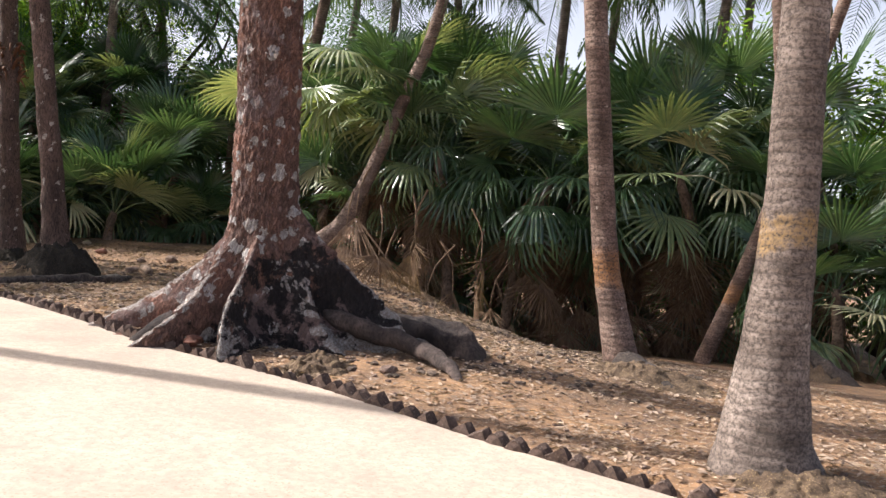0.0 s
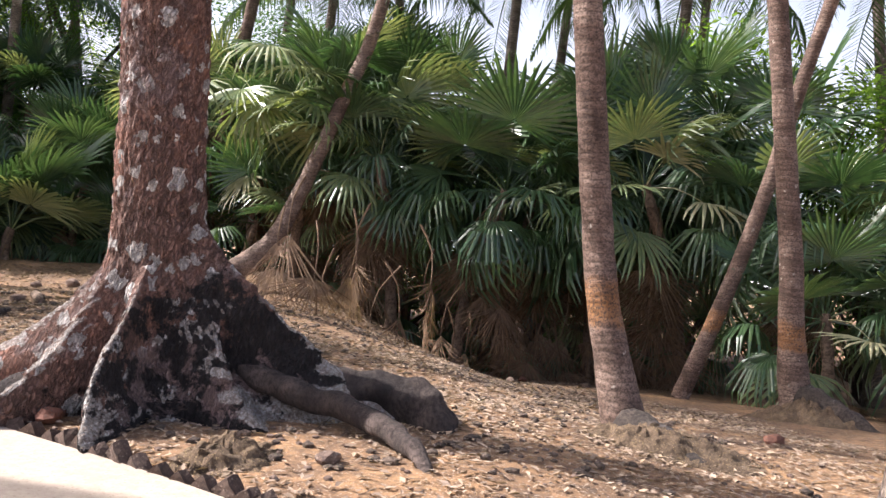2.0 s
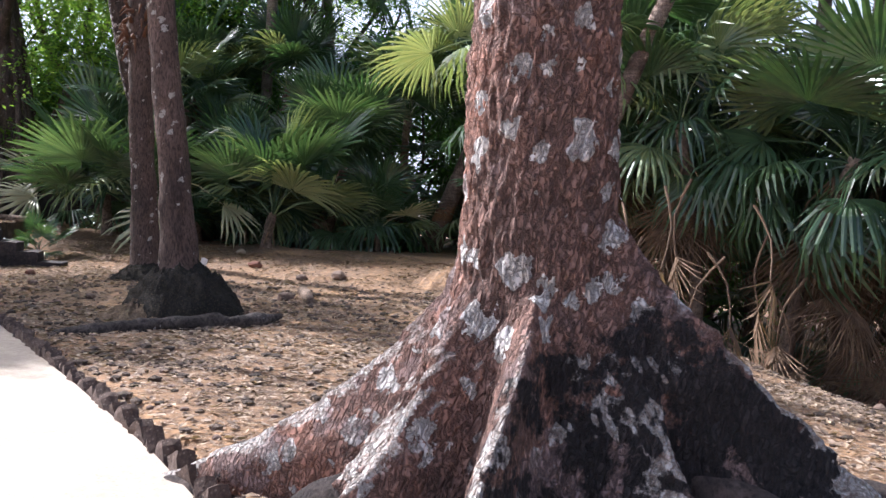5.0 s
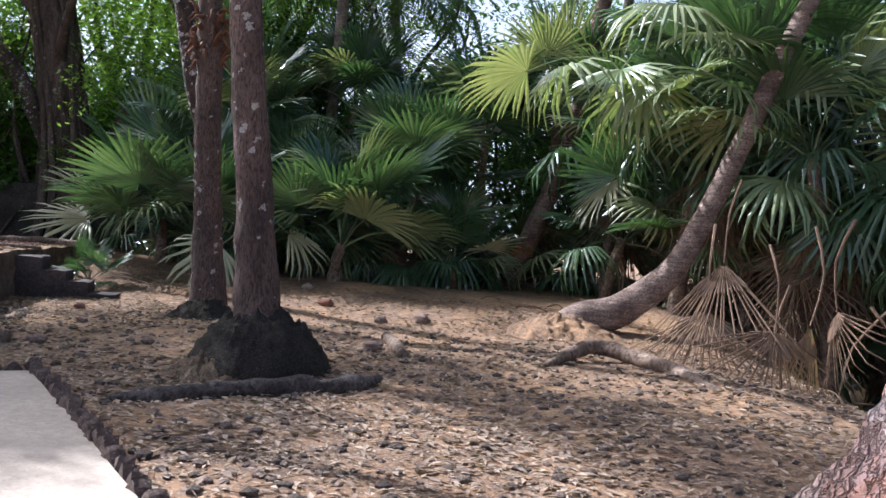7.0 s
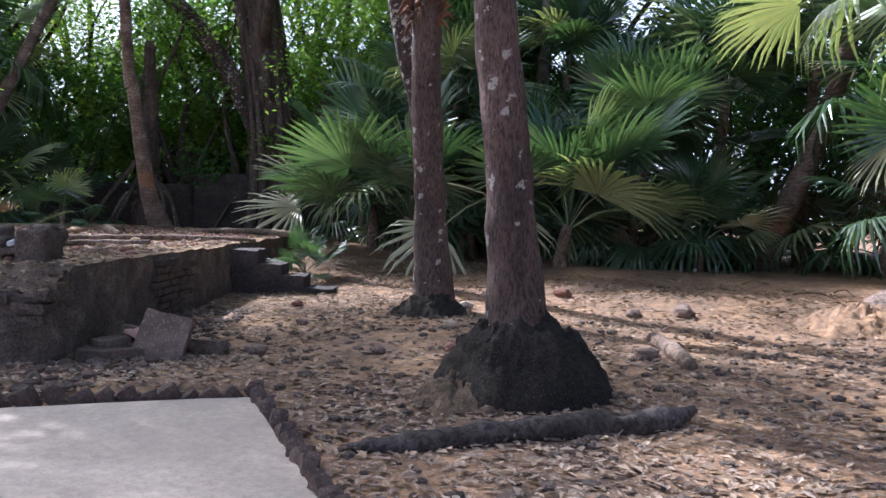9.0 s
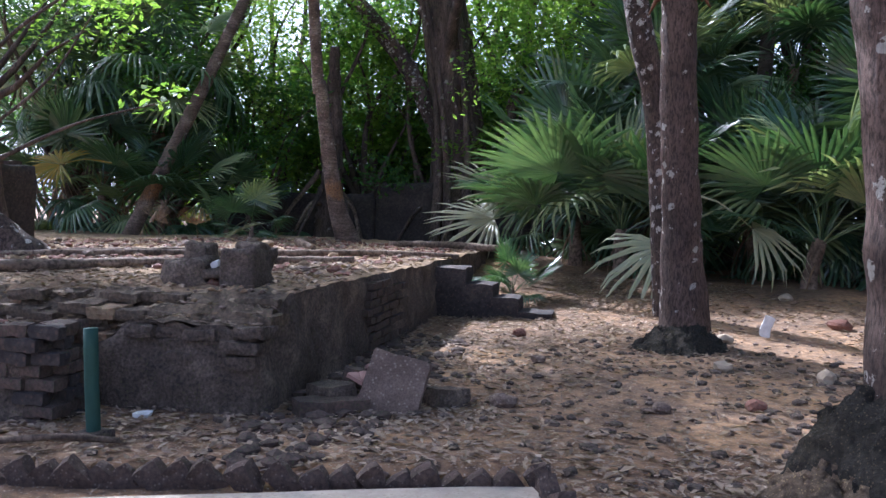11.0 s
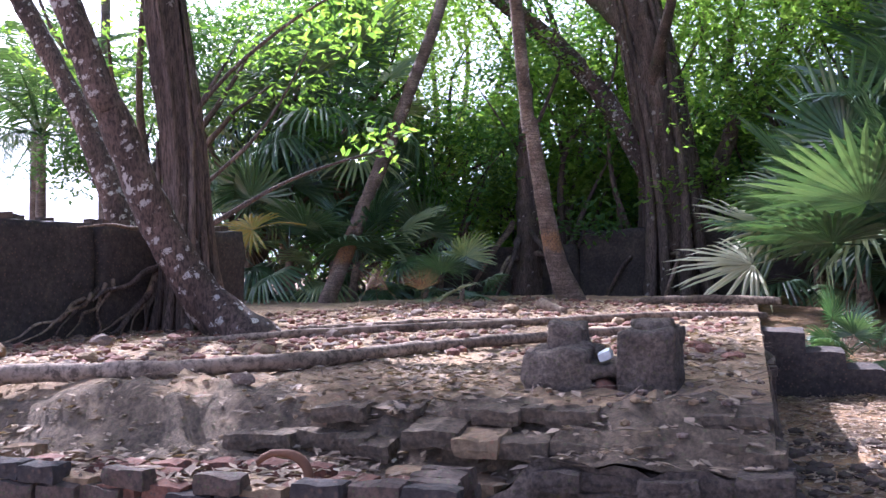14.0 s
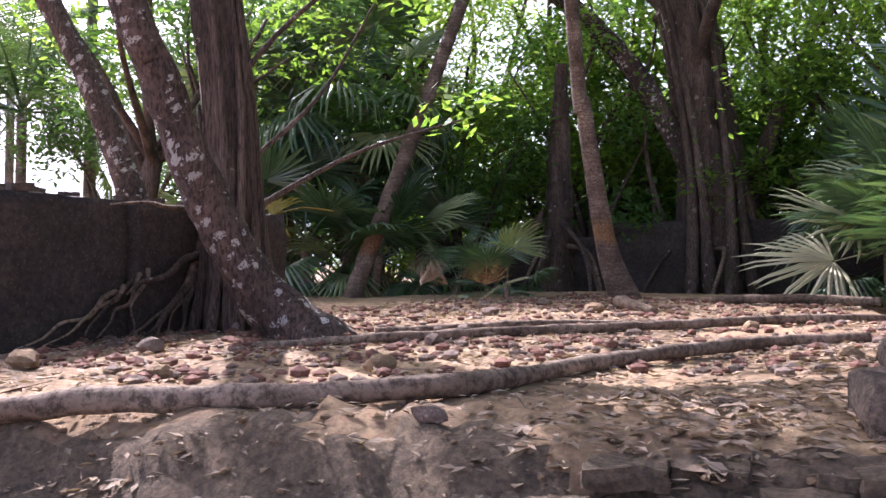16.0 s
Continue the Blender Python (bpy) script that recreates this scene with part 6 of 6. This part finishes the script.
for k, (x, y, sz) in enumerate(((-12.77, 12.25, 0.09), (-14.2, 13.3, 0.13), (-15.0, 14.6, 0.12), (-15.9, 11.9, 0.16), (-16.2, 12.9, 0.13), (-14.8, 12.2, 0.11), (-15.4, 15.4, 0.12), (-15.85, 18.15, 0.14), (-14.2, 16.2, 0.1), (-13.7, 17.4, 0.12), (-16.6, 17.2, 0.13), (-12.2, 15.4, 0.09), (-17.2, 19.0, 0.15))):
    stone(x, y, sz, k + 40.0, MASONRY_TOP if k % 2 else STONE, "broken stone lying among rubble on the platform", "stones on the platform")
for x, y, k in ((-8.15, 16.74, 1), (-8.63, 18.2, 2), (-8.84, 21.4, 3), (-7.29, 16.83, 4)):
    stone(x, y, 0.13, k + 70.0, HUSK, "pale dry coconut husk lying on the earth", "coconut husks", 0.75)


def box_thing(name, size, m, material, label, category, seed, rough=0.012):
    bm = bmesh.new()
    s = Vector(size) / 2
    rough_box(bm, -s, s, max(0.03, min(size) / 3), rough, 6.0, seed)
    ob = part(name, bm, material, None, smooth=False)
    ob.matrix_basis = m
    return tagged(ob, label, category)


box_thing("stone_slab", (0.42, 0.13, 0.46), pose(-9.35, 13.5, 0.52, -24, 14, 30), STONE, "tilted grey stone slab leaning on fallen masonry", "slab", 3)
for k, (x, y, z, sx, r) in enumerate(((-9.55, 13.75, 0.42, 0.4, 20), (-9.75, 13.3, 0.46, 0.34, -15), (-9.6, 13.15, 0.40, 0.5, 60), (-9.2, 13.9, 0.42, 0.3, 80), (-9.72, 13.6, 0.52, 0.3, 40))):
    box_thing("fallen_block", (sx, 0.22, 0.14), pose(x, y, z, 8 - 4 * k, 5 * k - 9, r), MASONRY if k % 2 else DARK_BRICK, "fallen dark masonry block at the platform's corner", "block", 10 + k)
for k in range(7):
    box_thing("tile_piece", (0.16, 0.12, 0.03), pose(-9.62 + 0.06 * (k % 3), 13.45 + 0.05 * k, 0.56 + 0.02 * (k % 4), 20 * math.sin(k), 16 * math.cos(k * 2), 47 * k), PINK_TILE, "broken pinkish clay tile on the debris", "tile", 30 + k, 0.006)


def post():
    bm = bmesh.new()
    tube(bm, [(0, 0, -0.1), (0.0, 0, 0.3), (0.012, 0, 0.66)], [0.042, 0.042, 0.042], 14, 0.1)
    top = tagged(new("post"), "short faded green pipe post standing by the ruin", "post")
    top.matrix_basis = pose(-10.16, 11.75, land(-10.16, 11.75), 2, -2, 0)
    part("pipe", bm, GREEN_PAINT, top)
    bm = bmesh.new()
    rough_box(bm, (-0.09, -0.09, -0.05), (0.09, 0.09, 0.06), 0.06, 0.012, 6.0, 2.0)
    part("footing", bm, MASONRY, top)


post()
fallen("fallen_log", [(-10.35, 11.1, 0.42), (-10.1, 11.45, 0.44), (-9.9, 11.75, 0.40)], [0.018, 0.02, 0.016], DEADWOOD, "thin pale dry stick by the green post", 61)
box_thing("plastic_scrap", (0.14, 0.09, 0.03), pose(-10.4, 12.25, land(-10.4, 12.25) + 0.03, 5, -8, 20), WHITE_LITTER, "crumpled white plastic scrap on the earth", "litter", 51, 0.02)
box_thing("plastic_scrap", (0.08, 0.06, 0.06), PM @ pose(0.79, 1.0, 1.3, 10, 20, 5), WHITE_LITTER, "white scrap lying on the masonry block", "litter", 52, 0.015)
box_thing("plastic_scrap", (0.12, 0.02, 0.26), pose(-8.3, 18.6, land(-8.3, 18.6) + 0.14, 6, 12, 30), WHITE_LITTER, "white torn scrap standing against a stem", "litter", 53, 0.02)
bm = bmesh.new()
tube(bm, [(0, 0, -0.08), (0.03, 0, 0.1), (-0.05, 0.05, 0.2), (-0.2, 0.1, 0.22), (-0.3, 0.12, 0.16)], [0.035, 0.035, 0.035, 0.03, 0.02], 8, 0.04, 0.25, 6.0)
iron = part("iron_bracket", bm, RUST, None)
iron.matrix_basis = pose(-11.34, 11.64, 0.9, 0, 0, 60) @ Matrix.Scale(0.6, 4)
tagged(iron, "bent rusty iron bracket on the brick wall", "bracket")
